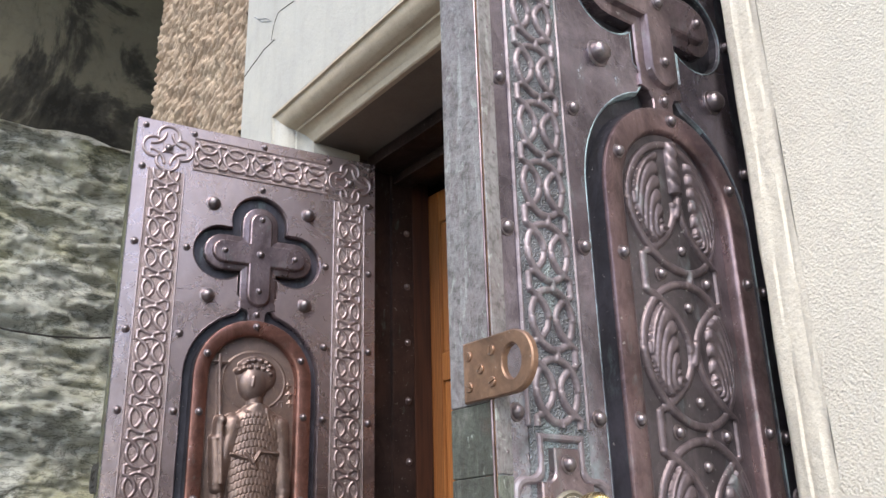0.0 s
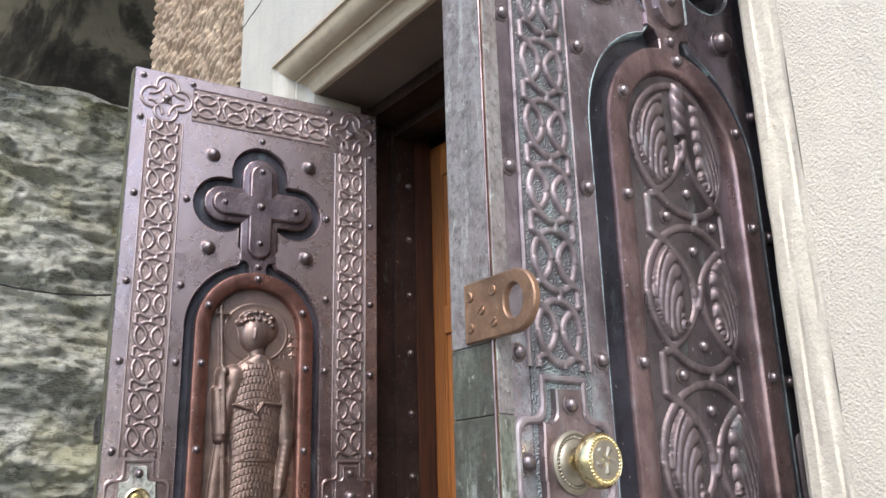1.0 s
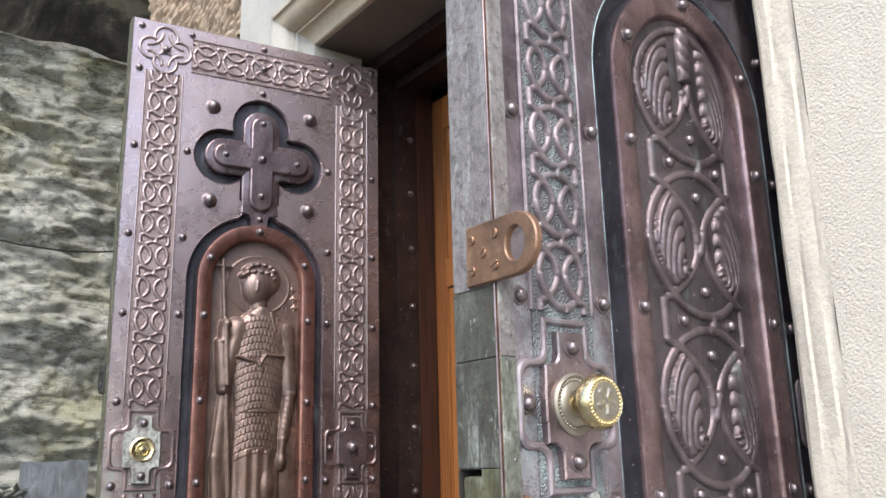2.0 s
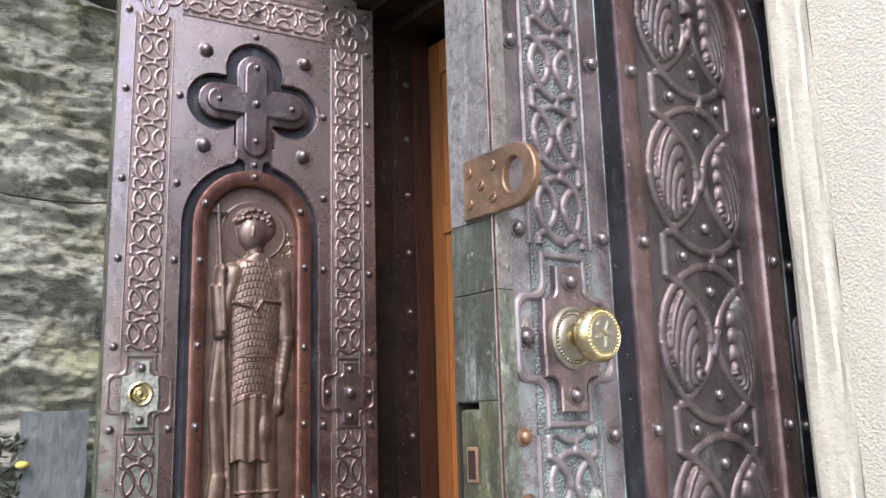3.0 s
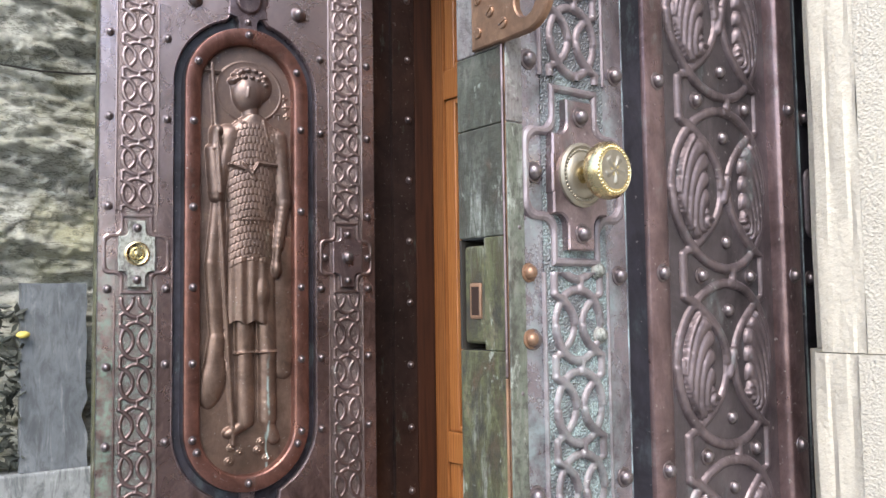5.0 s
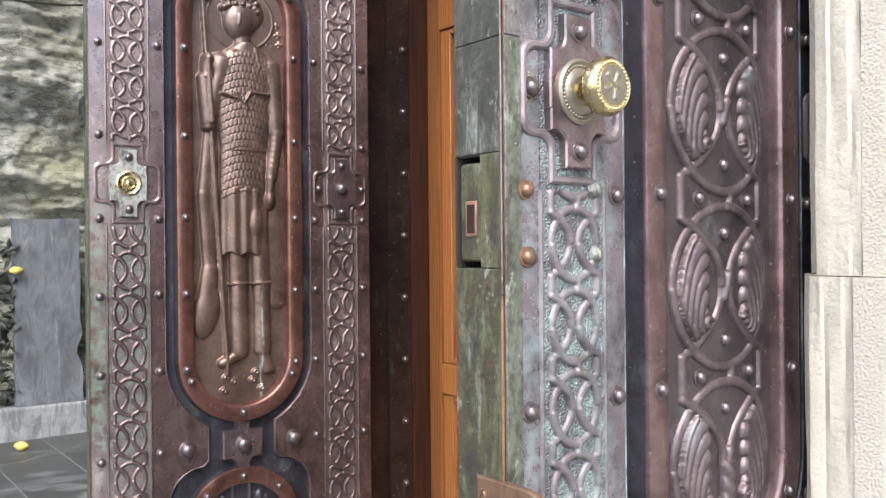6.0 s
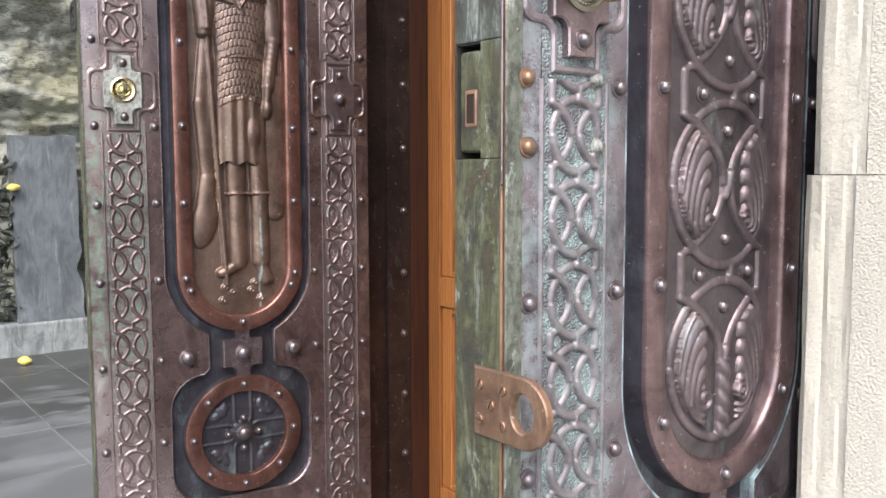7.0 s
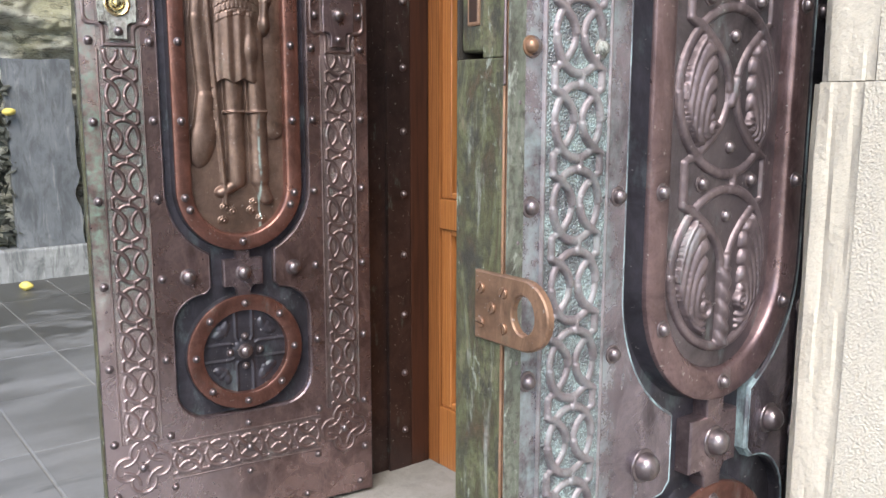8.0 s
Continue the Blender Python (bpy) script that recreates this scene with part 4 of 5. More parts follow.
    # same added dark skirt round the wheel, shade as colour
    part("frame_skirt", loft("frame_skirt", [(ring(0.141), -0.017), (ring(0.1382), -0.012), (ring(0.1382), 0.0022)], BRONZE_DARK, False, True), wheel, "side of the frame, its shade put into the colour")
    part("wheel_relief", height_sheet("wheel_relief", MID - 0.103, MID + 0.103, wz - 0.103, wz + 0.103, 0.0022, wheel_relief, BRONZE_DARK, lambda U, Z, H: np.hypot(U - MID, Z - wz) < 0.1025), wheel, "dark disc with a cross in relief")
    for i in range(8):
        a = math.pi / 2 + i * math.pi / 4
        rivet(wheel, MID + 0.118 * math.cos(a), wz + 0.118 * math.sin(a), 0.0065, scale=0.9)
    rivet(wheel, MID, wz, -0.005, BOSS_MESH, 0.95, "boss")
    for u, z in ((0.036, 0), (-0.036, 0), (0, 0.036), (0, -0.036)):
        rivet(wheel, MID + u, wz + z, -0.006, scale=0.9)
    link = [(0.016, 0.70), (0.016, 0.661), (0.046, 0.661), (0.046, 0.598), (0.024, 0.598), (0.016, 0.588), (0.016, 0.57)]
    link = [(MID + u, z) for u, z in link] + [(MID - u, z) for u, z in reversed(link)]
    lk = part("link_plate", loft("link_plate", [(link, -0.017), (link, 0.002), ([(MID + (u - MID) * 0.94, 0.63 + (z - 0.63) * 0.97) for u, z in link], 0.004)], BRONZE), leaf)
    rivet(lk, MID, 0.629, 0.004, BOSS_MESH, 1.0, "boss")
    # bosses and rivets of the plate
    for u, z in ((0.2, 2.046), (0.452, 2.056), (0.2, 1.8035), (0.449, 1.8065), (0.199, 0.63), (0.447, 0.6295)):
        rivet(leaf, u, z, 0.0, BOSS_MESH, 1.0, "boss")
    if figured:
        outer, inner = (2.114, 1.917, 1.702, 1.517, 1.321, 1.143, 0.977, 0.81, 0.625, 0.441, 0.267, 0.143), (1.92, 1.704, 1.521, 1.143, 0.978, 0.81, 0.63, 0.445, 0.265)
    else:
        outer, inner = (2.114, 1.917, 1.7085, 1.523, 1.3245, 1.064, 0.923, 0.759, 0.6, 0.44, 0.267, 0.143), (1.92, 1.705, 1.5235, 1.326, 1.1235, 0.925, 0.7645, 0.6, 0.445, 0.265)
    for z in outer:
        for u in (0.0195, 0.6285):
            rivet(leaf, u, z)
    for z in inner:
        for u in (0.1415, 0.5045):
            rivet(leaf, u, z)
    for u, z in ((0.02, 2.226), (0.14, 2.227), (MID, 2.229), (0.509, 2.227), (0.628, 2.226), (MID, 2.105), (MID, 0.263), (MID, 0.141), (0.147, 0.14), (0.499, 0.147), (0.045, 0.05), (0.18, 0.05), (0.4685, 0.048), (0.6134, 0.05)):
        rivet(leaf, u, z, scale=0.9)
    return leaf


def hasp(leaf, u, d0, d1, zc, high, material):
    """Thick copper strap screwed to the leaf's edge, with an eye that stands past the face. It lies across u; d runs along it."""
    hasp_ob = new("hasp")
    hasp_ob.parent = leaf
    tagged(hasp_ob, "worn copper strap with a round eye")
    r = high / 2
    way = 1 if d1 > d0 else -1
    ec = d1 - way * r
    run = ec - d0
    outer = [(ec + way * r * math.sin(math.pi * i / 18), zc + r * math.cos(math.pi * i / 18)) for i in range(19)]
    outer += [(ec - run * f, zc - r) for f in (0.2, 0.4, 0.7, 1.0)]
    outer += [(d0, zc + r * f) for f in (-0.5, 0.0, 0.5)]
    outer += [(ec - run * f, zc + r) for f in (1.0, 0.7, 0.4, 0.2)]
    hole = []
    for a, b in outer:
        turn = math.atan2(b - zc, a - ec)
        hole.append((ec + r * 0.44 * math.cos(turn), zc + r * 0.55 * math.sin(turn)))
    mid = (d0 + d1) / 2
    soft_rim = [(mid + (a - mid) * 0.97, zc + (b - zc) * 0.955) for a, b in outer]
    soft_eye = [(ec + (a - ec) * 1.1, zc + (b - zc) * 1.09) for a, b in hole]
    bm = bmesh.new()
    rings = []
    for ring, lift in ((outer, 0.0025), (outer, -0.0034), (soft_rim, -0.0048), (soft_eye, -0.0048), (hole, -0.0034), (hole, 0.0025)):
        rings.append([bm.verts.new((u + lift, -a, b)) for a, b in ring])
    for k in range(6):
        one, two = rings[k], rings[(k + 1) % 6]
        for i in range(len(outer)):
            j = (i + 1) % len(outer)
            bm.faces.new((one[i], one[j], two[j], two[i]))
    bmesh.ops.recalc_face_normals(bm, faces=bm.faces)
    part("strap", from_bm("strap", bm, material), hasp_ob)
    # slotted screws
    bm = bmesh.new()
    for side in (1, -1):
        arc = [(0.0052 * math.cos(math.pi * i / 9), 0.0006 + 0.0046 * math.sin(math.pi * i / 9)) for i in range(10)]
        low = [bm.verts.new((a, b * side, -0.001)) for a, b in arc]
        shoulder = [bm.verts.new((a, b * side, 0.0007)) for a, b in arc]
        top = [bm.verts.new((a * 0.86, side * (0.0006 + (b - 0.0006) * 0.86), 0.0014)) for a, b in arc]
        for one, two in ((low, shoulder), (shoulder, top)):
            for i in range(10):
                j = (i + 1) % 10
                bm.faces.new((one[i], one[j], two[j], two[i]))
        bm.faces.new(top)
    bmesh.ops.recalc_face_normals(bm, faces=bm.faces)
    bmesh.ops.rotate(bm, cent=(0, 0, 0), matrix=Matrix.Rotation(radians(-90), 3, "Y"), verts=bm.verts)
    screw = from_bm("screw", bm, material)
    w = (ec - d0)
    for a, b in ((0.14, 0.6), (0.14, -0.6), (0.38, 0.0), (0.62, 0.6), (0.62, -0.6)):
        part("screw", screw, hasp_ob, "", Matrix.Translation((u - 0.0055, -(d0 + w * a), zc + r * b * 0.85)) @ Matrix.Rotation(radians(random.uniform(0, 180)), 4, "X"))


# ---------------- the setting ----------------
def structure(name, data, label, category):
    return tagged(new(name, data), label, category, "", "structure")


FACE, ARRIS = 0.95, 1.035            # wall face and inner edge of the door surround, along y
LEFT, RIGHT, HEAD = -1.945, -0.633, 2.30


def profile():
    """Moulding of the surround: (out from the opening, forward from the inner edge)."""
    p = [(0.0, 0.0), (0.003, 0.004), (0.022, 0.006)]
    p += [(0.022 + 0.022 * math.sin(a), 0.008 + 0.024 * (1 - math.cos(a))) for a in np.linspace(0.15, math.pi / 2, 7)]
    p += [(0.050, 0.034), (0.0505, 0.041)]
    p += [(0.0525 + 0.042 * (1 - math.cos(a)) / 1.0 * 1.0, 0.041 + 0.036 * math.sin(a)) for a in np.linspace(0.12, math.pi / 2, 9)]
    p += [(0.0965, 0.079), (0.0975, 0.0855), (0.105, 0.085)]
    return p


def worn_profile():
    """Worn jamb: a flat face with two shallow grooves, returned into the opening."""
    return [(0.0, 0.0), (0.02, 0.002), (0.044, 0.012), (0.0475, 0.072), (0.0515, 0.0805), (0.066, 0.083), (0.0695, 0.0818), (0.0765, 0.0832), (0.09, 0.084), (0.0935, 0.0827), (0.1, 0.0845), (0.105, 0.085)]


def moulded(name, run, material, depth=1.42, worn=0.0):
    """Sweep the surround's profile along one side; run(a) gives both ends for a point a metres out."""
    verts, faces = [], []
    prof = [(0.0, ARRIS - depth)] + (worn_profile() if worn else profile())
    cuts = 60
    for k, (a, b) in enumerate(prof):
        p, q = run(a)
        for i in range(cuts + 1):
            f = i / cuts
            chip = (0.0016 + 0.003 * worn) * noise.noise(Vector((p[0] + (q[0] - p[0]) * f, p[1] + (q[1] - p[1]) * f, a * 9)) * 13)
            verts.append((p[0] + (q[0] - p[0]) * f, ARRIS - b + chip, p[1] + (q[1] - p[1]) * f))
    n = cuts + 1
    for k in range(len(prof) - 1):
        for i in range(cuts):
            faces.append((k * n + i, k * n + i + 1, (k + 1) * n + i + 1, (k + 1) * n + i))
    bm = bmesh.new()
    vs = [bm.verts.new(v) for v in verts]
    for f in faces:
        bm.faces.new([vs[i] for i in f])
    me = from_bm(name, bm, material, True)
    me.set_sharp_from_angle(angle=radians(28))
    return me


def solid(name, outline, y0, y1, material, bevel=0.002):
    """A flat stone of the given x, z outline between y0 (front) and y1."""
    bm = bmesh.new()
    a = [bm.verts.new((x, y0, z)) for x, z in outline]
    b = [bm.verts.new((x, y1, z)) for x, z in outline]
    bm.faces.new(a)
    bm.faces.new(list(reversed(b)))
    for i in range(len(outline)):
        j = (i + 1) % len(outline)
        bm.faces.new((a[i], b[i], b[j], a[j]))
    bmesh.ops.recalc_face_normals(bm, faces=bm.faces)
    bmesh.ops.bevel(bm, geom=[e for e in bm.edges if all(v.co.y == y0 for v in e.verts)], offset=bevel, segments=2, affect="EDGES")
    return from_bm(name, bm, material)


CRACK = [(-2.26, 2.64), (-2.215, 2.652), (-2.172, 2.657), (-2.13, 2.668), (-2.082, 2.665), (-2.052, 2.664)]
CRACK_2 = [(-2.076, 2.672), (-2.07, 2.70), (-2.062, 2.721), (-2.038, 2.751), (-1.99, 2.742), (-1.934, 2.73)]
THREAD = [(-2.211, 2.834), (-2.148, 2.78), (-2.082, 2.745), (-2.12, 2.777), (-2.179, 2.806)]


def build_facade():
    surround = tagged(new("door_surround"), "pale limestone door surround with a moulded inner edge", "surround", "", "structure")
    O = 0.105
    part("lintel_moulding", moulded("lintel_moulding", lambda a: ((LEFT - a, HEAD + a), (RIGHT + a, HEAD + a)), STONE_TAN, 1.048), surround, "rounded roll and hollow of the lintel")
    part("jamb_moulding", moulded("jamb_moulding", lambda a: ((LEFT - a, 0.0), (LEFT - a, HEAD + a)), STONE_SMOOTH, 1.185), surround)
    part("jamb_moulding", moulded("jamb_moulding", lambda a: ((RIGHT + a, 1.0391), (RIGHT + a, HEAD + a)), STONE_JAMB, 1.42, 0.5), surround, "weathered upright mouldings")
    part("jamb_moulding", moulded("jamb_moulding", lambda a: ((RIGHT + a - 0.009, 0.0), (RIGHT + a - 0.009, 1.0381)), STONE_JAMB, 1.42, 0.5), surround, "weathered upright mouldings, set forward")
    xl, xr, z1 = LEFT - O, RIGHT + O, HEAD + O
    part("stone_block", solid("stone_block", [(xl - 0.215, 0), (xl, 0), (xl, 2.25), (xl - 0.215, 2.25)], FACE, 1.5, STONE_SMOOTH), surround)
    part("stone_block", solid("stone_block", [(xl - 0.215, 2.2515), (xl, 2.2515), (xl, z1 + 0.001), (xr, z1 + 0.001), (xr + 0.23, z1 + 0.217), (xr + 0.23, 3.6), (xl - 0.215, 3.6)], FACE, 1.5, STONE_SMOOTH), surround, "pale lintel stone with a hairline crack")
    part("stone_block", solid("stone_block", [(xr + 0.0005, 1.0391), (xr + 0.42, 1.0391), (xr + 0.42, z1 + 0.215), (xr + 0.215, z1 + 0.215), (xr + 0.0005, z1)], FACE - 0.0004, 1.5, STONE_RIGHT, 0.0004), surround, "bush-hammered cream limestone")
    part("stone_block", solid("stone_block", [(xr - 0.008, 0.0), (xr + 0.42, 0.0), (xr + 0.42, 1.0381), (xr - 0.008, 1.0381)], FACE - 0.0044, 1.5, STONE_RIGHT, 0.0015), surround, "bush-hammered cream limestone")

    def combed(U, Z):
        rough = np.empty(U.shape)
        for i in range(U.shape[0]):
            for j in range(U.shape[1]):
                rough[i, j] = noise.fractal(Vector((U[i, j] * 16, 2.3, Z[i, j] * 16)), 0.7, 2.1, 4)
        s = Z * 0.86 - U * 0.5
        g = np.abs(np.sin((s + 0.004 * rough) / 0.031 * math.pi))
        return -0.977 + 0.024 * g ** 0.6 * (1 + 0.35 * rough) + 0.007 * rough
    xw = xl - 0.217
    def trail(name, pts, r, material, label):
        cu = bpy.data.curves.new(name, "CURVE")
        cu.dimensions, cu.bevel_depth, cu.bevel_resolution = "3D", r, 1
        sp = cu.splines.new("POLY")
        sp.points.add(len(pts) - 1)
        for q, (x, z) in zip(sp.points, pts):
            q.co = (x, FACE - 0.0002, z, 1)
        cu.materials.append(material)
        part(name, cu, surround, label)
    trail("hairline_crack", CRACK, 0.0016, DARK, "dark hairline crack in the stone")
    trail("hairline_crack", CRACK_2, 0.0014, DARK, "dark hairline crack in the stone")
    trail("thread", THREAD, 0.0016, SLATE, "scrap of pale blue thread")
    wall = structure("wall_left", height_sheet("wall_left", -3.2, xw, 1.9, 4.4, 0.006, combed, COMBED), "rough tuff wall combed with slanting grooves", "wall")
    part("wall_core", block("wall_core", -3.19, xw, 0.982, 4.5, 0, 6.0, COMBED, 0.0), wall)
    structure("wall_right", block("wall_right", xr + 0.422, 7, FACE + 0.004, 1.5, 0, 6.0, STONE_RIGHT, 0.004), "cream limestone facade wall", "wall")
    structure("wall_above", block("wall_above", xw + 0.002, xr + 0.42, FACE + 0.01, 1.5, 3.602, 6.0, STONE_SMOOTH, 0.0), "pale limestone facade wall", "wall")
    structure("soffit", block("soffit", LEFT - 0.02, RIGHT + 0.02, ARRIS + 0.012, 1.5, HEAD + 0.0005, HEAD + 0.09, SOFFIT, 0.0), "underside of the lintel, shade in its colour", "lintel")

    # lining of the reveal behind the figured leaf
    lining = tagged(new("reveal_lining"), "brown bronze reveal lining with a riveted strip, shade in its colour", "lining", "", "structure")
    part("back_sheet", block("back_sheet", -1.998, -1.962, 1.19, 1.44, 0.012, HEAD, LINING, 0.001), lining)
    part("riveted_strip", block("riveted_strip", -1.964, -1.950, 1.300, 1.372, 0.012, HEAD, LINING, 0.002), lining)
    part("inner_post", block("inner_post", -1.966, -1.9505, 1.374, 1.433, 0.012, HEAD, OAK_DARK, 0.003), lining, "dark wooden post, reveal shade in its colour")
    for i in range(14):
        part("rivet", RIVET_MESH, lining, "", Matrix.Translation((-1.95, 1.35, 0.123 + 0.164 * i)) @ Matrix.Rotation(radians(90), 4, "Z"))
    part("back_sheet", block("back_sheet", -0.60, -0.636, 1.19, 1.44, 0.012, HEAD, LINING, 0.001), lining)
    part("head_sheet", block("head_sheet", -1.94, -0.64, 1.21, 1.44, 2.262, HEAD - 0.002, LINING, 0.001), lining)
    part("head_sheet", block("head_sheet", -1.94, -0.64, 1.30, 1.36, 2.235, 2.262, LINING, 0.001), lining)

    # inner wooden door
    door = tagged(new("door_inner"), "varnished orange-brown panelled wooden inner door", "door", "", "structure")
    y0, y1 = 1.435, 1.49
    part("stile", block("stile", -1.957, -1.905, y0, y1, 0.014, 2.23, OAK_STILE, 0.003), door)
    part("stile", block("stile", -1.34, -1.27, y0, y1, 0.014, 2.23, OAK, 0.003), door)
    part("door_leaf", block("door_leaf", -1.268, -0.64, y0, y1, 0.014, 2.23, OAK, 0.003), door)
    for z0, z1 in ((0.014, 0.185), (0.685, 0.765), (1.655, 1.735), (2.13, 2.23)):
        part("rail", block("rail", -1.9045, -1.3405, y0 + 0.0015, y1 - 0.002, z0, z1, OAK, 0.003), door)
    for z0, z1 in ((0.185, 0.685), (0.765, 1.655), (1.735, 2.13)):
        for x in (-1.9045, -1.381):
            part("bead_moulding", block("bead_moulding", x, x + 0.040, y0 + 0.008, y0 + 0.03, z0 + 0.001, z1 - 0.001, OAK, 0.005, 3), door)
        for z in (z0 + 0.001, z1 - 0.017):
            part("bead_moulding", block("bead_moulding", -1.864, -1.382, y0 + 0.008, y0 + 0.03, z, z + 0.016, OAK, 0.005, 3), door)
        glazed = z0 == 0.765
        part("pane" if glazed else "panel", block("panel", -1.864, -1.382, y0 + 0.022, y1 - 0.01, z0 + 0.017, z1 - 0.017, PANE if glazed else OAK, 0.006, 1), door, "dark reflecting pane" if glazed else "")
    # added closing wall; the interior's darkness is its colour
    structure("wall_behind", block("wall_behind", -2.4, 0.4, 1.52, 1.6, 0, 3.0, DARK, 0.0), "added near-black wall for the unlit interior", "wall")
    structure("threshold", block("threshold", -1.99, -0.6, 0.93, 1.5, -0.02, 0.013, THRESHOLD, 0.006, 2, 0.002), "worn grey stone threshold", "threshold")


def broken_slab():
    """Upright slate with chipped, uneven edges and a bite out of its foot."""
    bm = bmesh.new()
    rim_pts = [(-0.185 + 0.37 * i / 12, 1.085) for i in range(12)] + [(0.185, 1.085 - 1.085 * i / 30) for i in range(30)]
    rim_pts += [(0.185 - 0.37 * i / 12, 0.0) for i in range(12)] + [(-0.185, 1.085 * i / 30) for i in range(30)]
    front, rear = [], []
    for y, z in rim_pts:
        chip = 0.012 * noise.noise(Vector((y * 14, 3.7, z * 14))) - 0.004
        bite = 0.03 * max(0.0, 1 - abs(z - 0.30) / 0.10) if y > 0.18 else 0.0
        front.append(bm.verts.new((0.025, y * (1 + chip / 0.185) - bite, max(0.0, z + (chip if z > 1.0 else 0)))))
        rear.append(bm.verts.new((-0.025, y * (1 + 0.4 * chip / 0.185) - bite, max(0.0, z + (0.4 * chip if z > 1.0 else 0)))))
    bm.faces.new(front)
    bm.faces.new(list(reversed(rear)))
    for i in range(len(front)):
        j = (i + 1) % len(front)
        bm.faces.new((front[i], rear[i], rear[j], front[j]))
    return from_bm("slate_slab", bm, SLATE)


def build_yard():
    ground = structure("ground", block("ground", -60, 60, -60, 60, -0.5, -0.012, YARD, 0.0), "dark wet paved ground", "ground")
    part("mortar_bed", block("mortar_bed", -5.99, 2.18, -1.425, 1.865, -0.06, -0.0035, GROUND, 0.0), ground, "grey mortar of the joints")
    for i in range(-10, 9):
        for j in range(-6, 4):
            x0, y0 = -2.72 + 0.545 * i, 0.55 + 0.33 * j
            if y0 > 0.6 and -2.4 < x0 + 0.545 and x0 < 7 and y0 + 0.33 > 0.93:
                continue
            if x0 < -6.0 or x0 > 3:
                continue
            part("paving_slab", block("paving_slab", x0 + 0.0025, x0 + 0.5425, y0 + 0.0025, y0 + 0.3275, -0.05, 0.0 + random.uniform(-0.0015, 0.0015), PAVING, 0.003, 1), ground)

    def rock(U, Z):
        h = np.empty(U.shape)
        for i in range(U.shape[0]):
            for j in range(U.shape[1]):
                p = Vector((U[i, j] * 0.8, 3.1, Z[i, j] * 2.3 + U[i, j] * 0.4))
                h[i, j] = 0.11 * noise.fractal(p * 1.6, 0.75, 2.1, 8) - 0.06 * abs(noise.noise(p * 2.3)) + 0.05 * noise.ridged_multi_fractal(p * 3.1, 0.7, 2.1, 5, 1.0, 2.0)
        led = np.abs(((Z + 0.25 * U + 0.12 * np.sin(U * 2.1)) / 0.62) % 1 - 0.5)
        return h + 0.06 * np.clip(led * 4 - 0.5, 0, 1)
    cliff = structure("rock_wall", height_sheet("rock_wall", -0.9, 2.7, -0.1, 3.93, 0.017, rock, ROCK), "weathered grey and mossy layered rock wall", "rock")
    cliff.matrix_world = pose(-5.75, 0, 0, 0, 0, 90)
    # plastered vault over the yard's end
    bm = bmesh.new()
    rows = []
    for k in range(15):
        a = math.pi / 2 * k / 14
        x, z = -5.62 + 1.5 * (1 - math.cos(a)) * 1.0, 3.93 + 1.75 * math.sin(a)
        rows.append([bm.verts.new((x + 0.05 * noise.noise(Vector((j * 0.5, k * 0.6, 2))), 0.15 + 0.16 * j, z + 0.06 * noise.noise(Vector((j * 0.4, k * 0.5, 7))))) for j in range(30)])
    for k in range(14):
        for j in range(29):
            bm.faces.new((rows[k][j], rows[k][j + 1], rows[k + 1][j + 1], rows[k + 1][j]))
    structure("vault", from_bm("vault", bm, VAULT, True), "stained flaking plaster vault, overhang shade in its colour", "vault")
    part("rock_ledge", block("rock_ledge", -6.2, -5.58, -2.8, 4.6, 3.88, 3.95, ROCK, 0.03, 3, 0.02), cliff)
    structure("wall_far", block("wall_far", -6.4, -3.19, 4.6, 4.8, 0, 6.0, ROCK, 0.0), "rock closing the yard", "wall")
    structure("yard_wall", block("yard_wall", -6.5, -6.2, -9, 5, 0, 6.0, ROCK, 0.0), "rock behind the yard wall", "wall")

    structure("curb", block("curb", -5.9, -5.42, -2.5, 3.6, -0.02, 0.19, CURB, 0.02, 3, 0.008), "grey limewashed curb step", "curb")
    slab = tagged(new("slate_slab", broken_slab()), "upright blue-grey slate slab leaning on the rock", "slab")
    slab.matrix_world = pose(-5.46, 1.27, 0.188, 0, -3.5, 0)
    fruit = bmesh.new()
    bmesh.ops.create_uvsphere(fruit, u_segments=20, v_segments=14, radius=0.025)
    for v in fruit.verts:
        v.co.x *= 1.35
        v.co.x += 0.006 * (1 if v.co.x > 0.029 else -1 if v.co.x < -0.029 else 0)
        v.co += v.co.normalized() * 0.002 * noise.noise(v.co * 60)
    lemon = tagged(new("lemon", from_bm("lemon", fruit, LEMON, True)), "yellow fruit fallen on the paving", "fruit")
    lemon.matrix_world = pose(-5.16, 1.055, 0.0248, 0, 0, 50)
    wire = bpy.data.curves.new("wire", "CURVE")
    wire.dimensions, wire.bevel_depth = "3D", 0.006
    sp = wire.splines.new("POLY")
    sp.points.add(8)
    for i, q in enumerate(sp.points):
        f = i / 8
        q.co = (-5.36, 0.5 + 1.7 * f, 2.56 + 0.14 * f - 0.16 * math.sin(math.pi * f) * (1 - 0.4 * f), 1)
    wire.materials.append(IRON)
    tagged(new("wire", wire), "thin black wire sagging along the rock", "wire")
    # dry leaf wreath beside the slab
    wreath = tagged(new("leaf_garland"), "dark dry leaf garland with a pale flower", "garland")
    wreath.matrix_world = pose(-5.5, 1.02, 0.19)
    leafs = bmesh.new()
    for i in range(170):
        c = Vector((random.uniform(-0.02, 0.05), random.uniform(-0.14, 0.08), random.uniform(0.02, 0.95)))
        m = Euler((random.uniform(0, 6), random.uniform(0, 6), random.uniform(0, 6))).to_matrix()
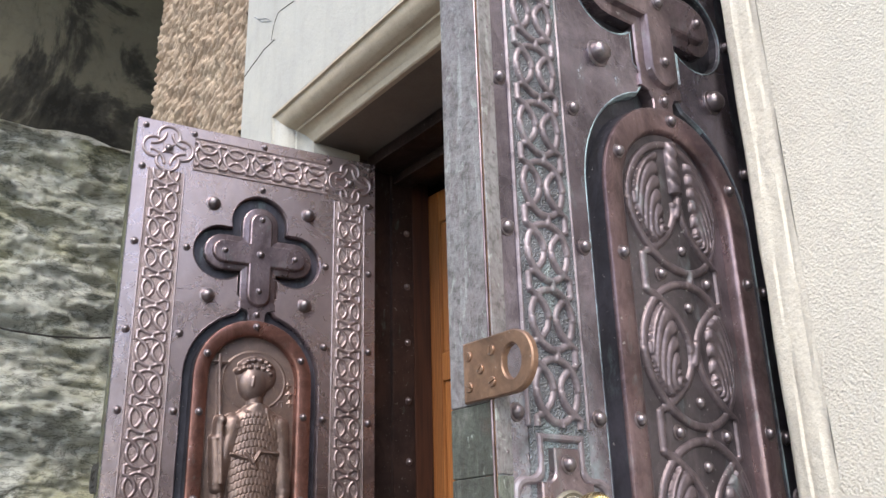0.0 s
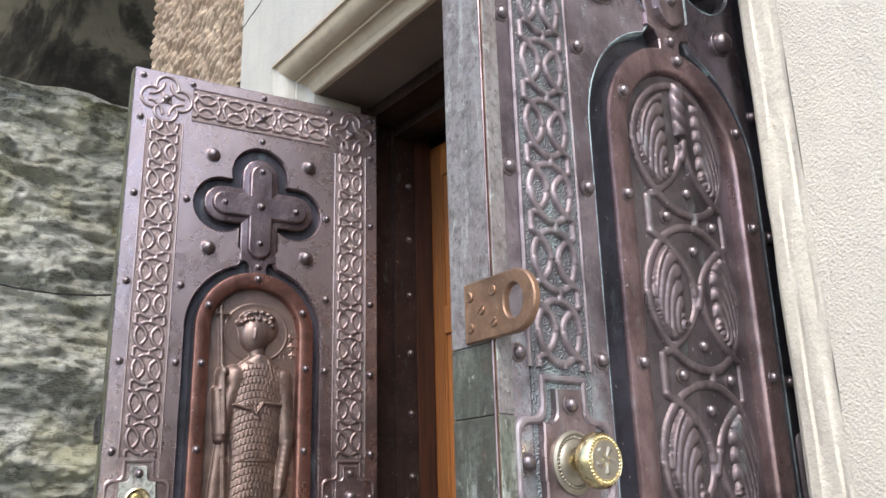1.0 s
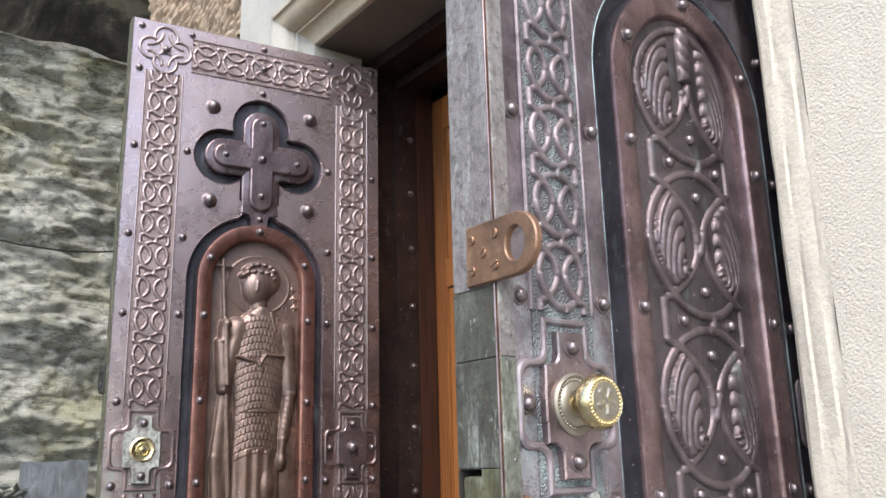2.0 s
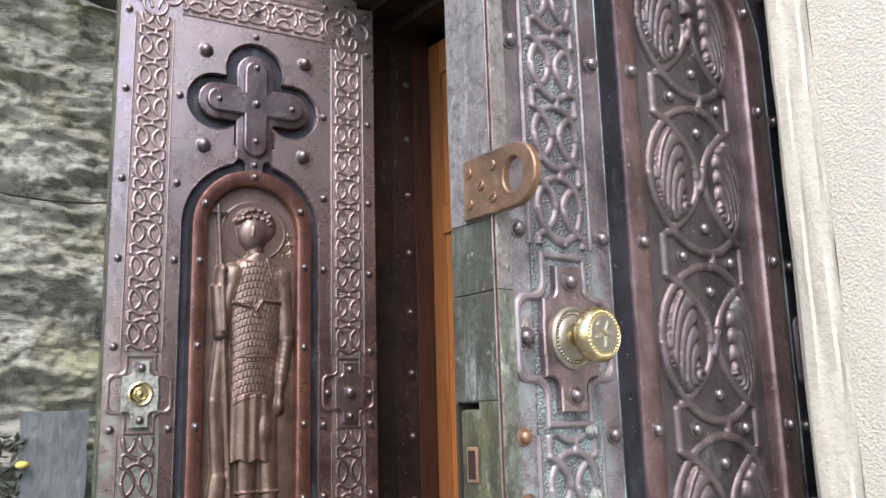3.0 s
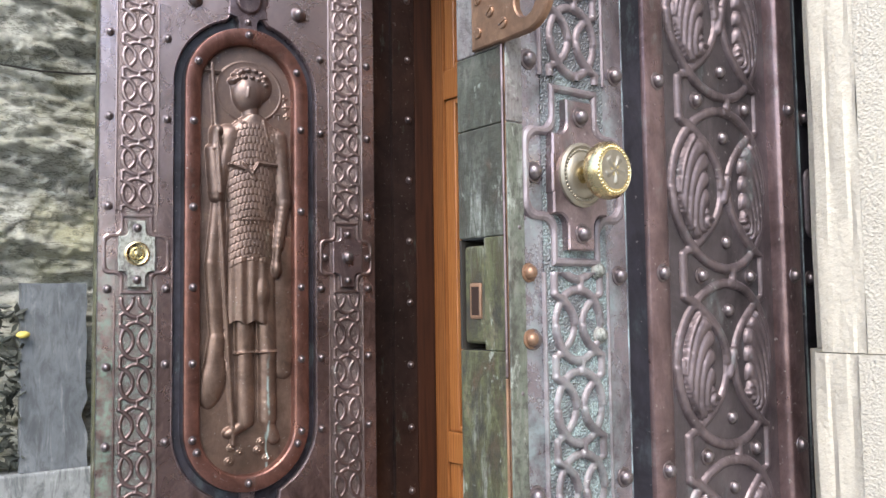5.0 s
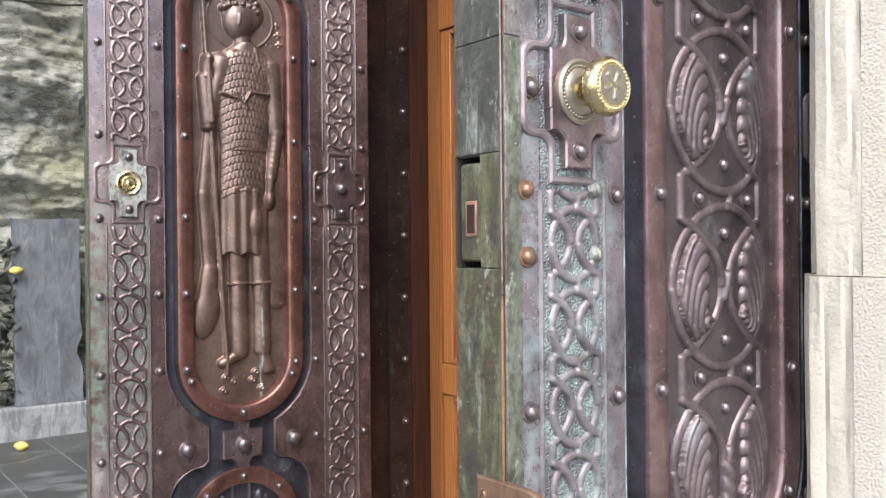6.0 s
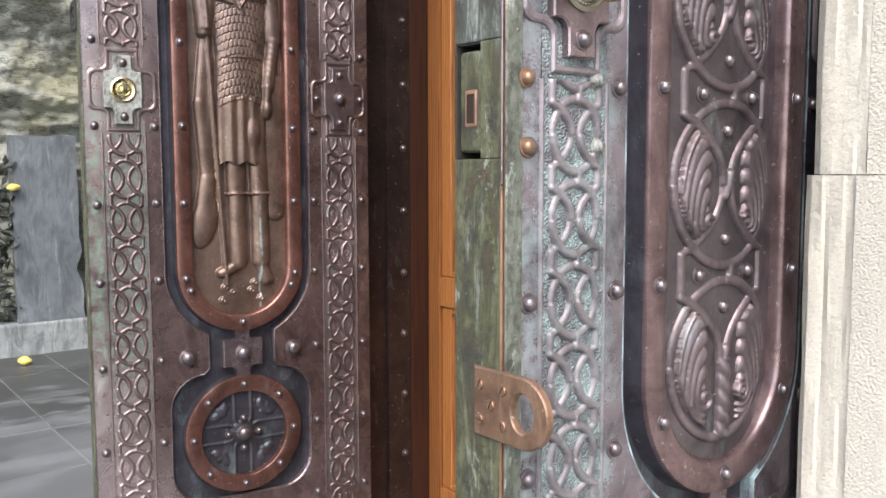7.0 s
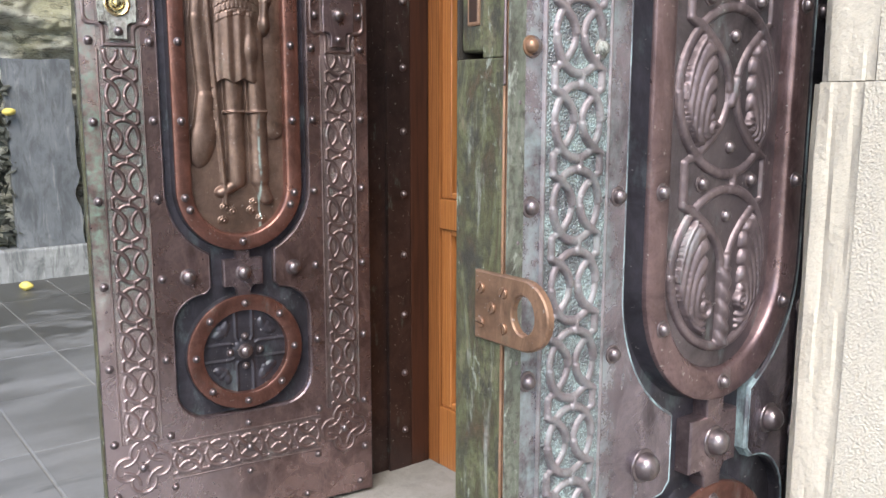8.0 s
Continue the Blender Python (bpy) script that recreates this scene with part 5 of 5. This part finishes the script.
        pts = [Vector((0, -0.045, 0)), Vector((0.018, 0, 0.006)), Vector((0, 0.045, 0)), Vector((-0.018, 0, 0.006)), Vector((0, 0, -0.002))]
        v = [leafs.verts.new(c + m @ p) for p in pts]
        for a, b in ((0, 1), (1, 2), (2, 3), (3, 0)):
            leafs.faces.new((v[a], v[b], v[4]))
    tagged(part("leaves", from_bm("leaves", leafs, LEAF_DARK), wreath), kind="stuff")
    fl = bmesh.new()
    bmesh.ops.create_icosphere(fl, subdivisions=2, radius=0.035)
    for v in fl.verts:
        v.co.z *= 0.6
        v.co += v.co.normalized() * 0.01 * noise.noise(v.co * 40)
    part("flower", from_bm("flower", fl, LEMON, True), wreath, "pale yellow flower", Matrix.Translation((0.06, 0.07, 0.78)))


build_facade()
build_yard()

# ---------------- the two leaves ----------------
left_leaf = door_leaf("door_1", pose(-1.965, 0.5537, 0, 0, 0, 82.446), 0.0, 0.042, True, "open bronze-clad leaf with a standing figure, cross and braid", 0.0015)
hasp(left_leaf, -0.004, -0.012, -0.092, 1.372, 0.062, IRON)
part("edge_sheet", block("edge_sheet", -0.0035, 0.001, 0.004, 0.041, BOTTOM, TOP, BRONZE_GREEN, 0.001, 1), left_leaf, "green patinated edge")

right_leaf = door_leaf("door_2", pose(-0.6478, 0.561, 0, 0, 0, 90), -0.009, 0.068, False, "open bronze-clad leaf with vine scroll panel and brass knob", 0.0014)
E0 = -0.0125
part("edge_sheet", block("edge_sheet", E0, -0.008, 0.0035, 0.068, BOTTOM, 1.054, BRONZE_GREEN, 0.0015, 2), right_leaf, "green and brown patinated edge sheet")
part("edge_sheet", block("edge_sheet", E0, -0.008, 0.0035, 0.068, 1.159, 1.262, BRONZE_EDGE, 0.0015, 2), right_leaf, "green and brown patinated edge sheet")
part("edge_sheet", block("edge_sheet", E0 + 0.0003, -0.008, 0.0035, 0.068, 1.2626, 1.333, BRONZE_EDGE, 0.0015, 2), right_leaf, "green and brown patinated edge sheet")
part("edge_sheet", block("edge_sheet", E0 + 0.0006, -0.008, 0.0035, 0.068, 1.3336, TOP, BRONZE_SCUFFED, 0.0015, 2), right_leaf, "brown edge sheet with pale scuffs")
part("edge_sheet", block("edge_sheet", E0, -0.008, 0.0035, 0.031, 1.0545, 1.1585, BRONZE_GREEN, 0.0012, 2), right_leaf, "green and brown patinated edge sheet")
part("copper_seam", block("copper_seam", E0 - 0.0006, -0.0102, 0.0012, 0.0036, BOTTOM, 1.03, COPPER, 0.0008, 1), right_leaf, "bright copper seam along the corner")
part("corner_seam", block("corner_seam", E0 - 0.0003, -0.0102, 0.0012, 0.0036, 1.031, TOP, BRONZE, 0.0008, 1), right_leaf, "dull bronze seam along the corner")
part("front_strip", block("front_strip", -0.0098, 0.0105, -0.0016, 0.001, BOTTOM, 1.262, BRONZE_STRIP, 0.0008, 1), right_leaf, "green patinated strip along the edge")
part("front_strip", block("front_strip", -0.0098, 0.0105, -0.0016, 0.001, 1.263, TOP - 0.003, BRONZE_SCUFFED, 0.0008, 1), right_leaf, "grey-brown strip along the edge")
# added thin plate, coloured near black as the shade inside the slot
part("slot_shade", block("slot_shade", -0.0115, 0.029, 0.0655, 0.0685, 1.0545, 1.1585, DARK, 0.0), right_leaf, "added plate with the lock slot's shade in its colour")
lock = part("lock_case", block("lock_case", -0.0105, 0.02, 0.0335, 0.0635, 1.06, 1.152, BRONZE_GREEN, 0.005, 3), right_leaf, "rounded lock case in its slot")
part("latch_hole", block("latch_hole", -0.0118, -0.009, 0.037, 0.054, 1.083, 1.117, COPPER, 0.002, 2), lock, "copper rim of the latch hole")
# the opening is a solid block; its darkness is only the colour
part("latch_hole", block("latch_hole", -0.0122, -0.009, 0.0392, 0.0518, 1.086, 1.114, OAK_DARK, 0.001, 1), lock, "dark latch opening")
hasp(right_leaf, E0, -0.039, 0.067, 1.366, 0.062, COPPER)
hasp(right_leaf, E0, -0.0345, 0.0625, 0.833, 0.064, COPPER)
for z in (0.55, 0.704, 0.78, 0.8915, 1.016, 1.166, 1.2845, 1.4385, 1.608, 1.77, 1.93, 2.09):
    part("screw", RIVET_MESH, right_leaf, "small copper screw", Matrix.Translation((0.004, 0.0016, z)) @ Matrix.Diagonal((0.42, 0.42, 0.42, 1)))

PALE_RIVET = RIVET_MESH.copy()
PALE_RIVET.materials[0] = BRONZE_GREY
RUST_RIVET = RIVET_MESH.copy()
RUST_RIVET.materials[0] = COPPER
for mesh, u, z, label in ((PALE_RIVET, 0.1075, 1.128, "whitened rivet head"), (PALE_RIVET, 0.1085, 1.0655, "whitened rivet head"), (RUST_RIVET, 0.014, 1.125, "coppery rivet head"), (RUST_RIVET, 0.0145, 1.0645, "coppery rivet head")):
    part("rivet", mesh, right_leaf, label, Matrix.Translation((u, -0.002, z)) @ Matrix.Diagonal((0.9, 0.9, 0.9, 1)))
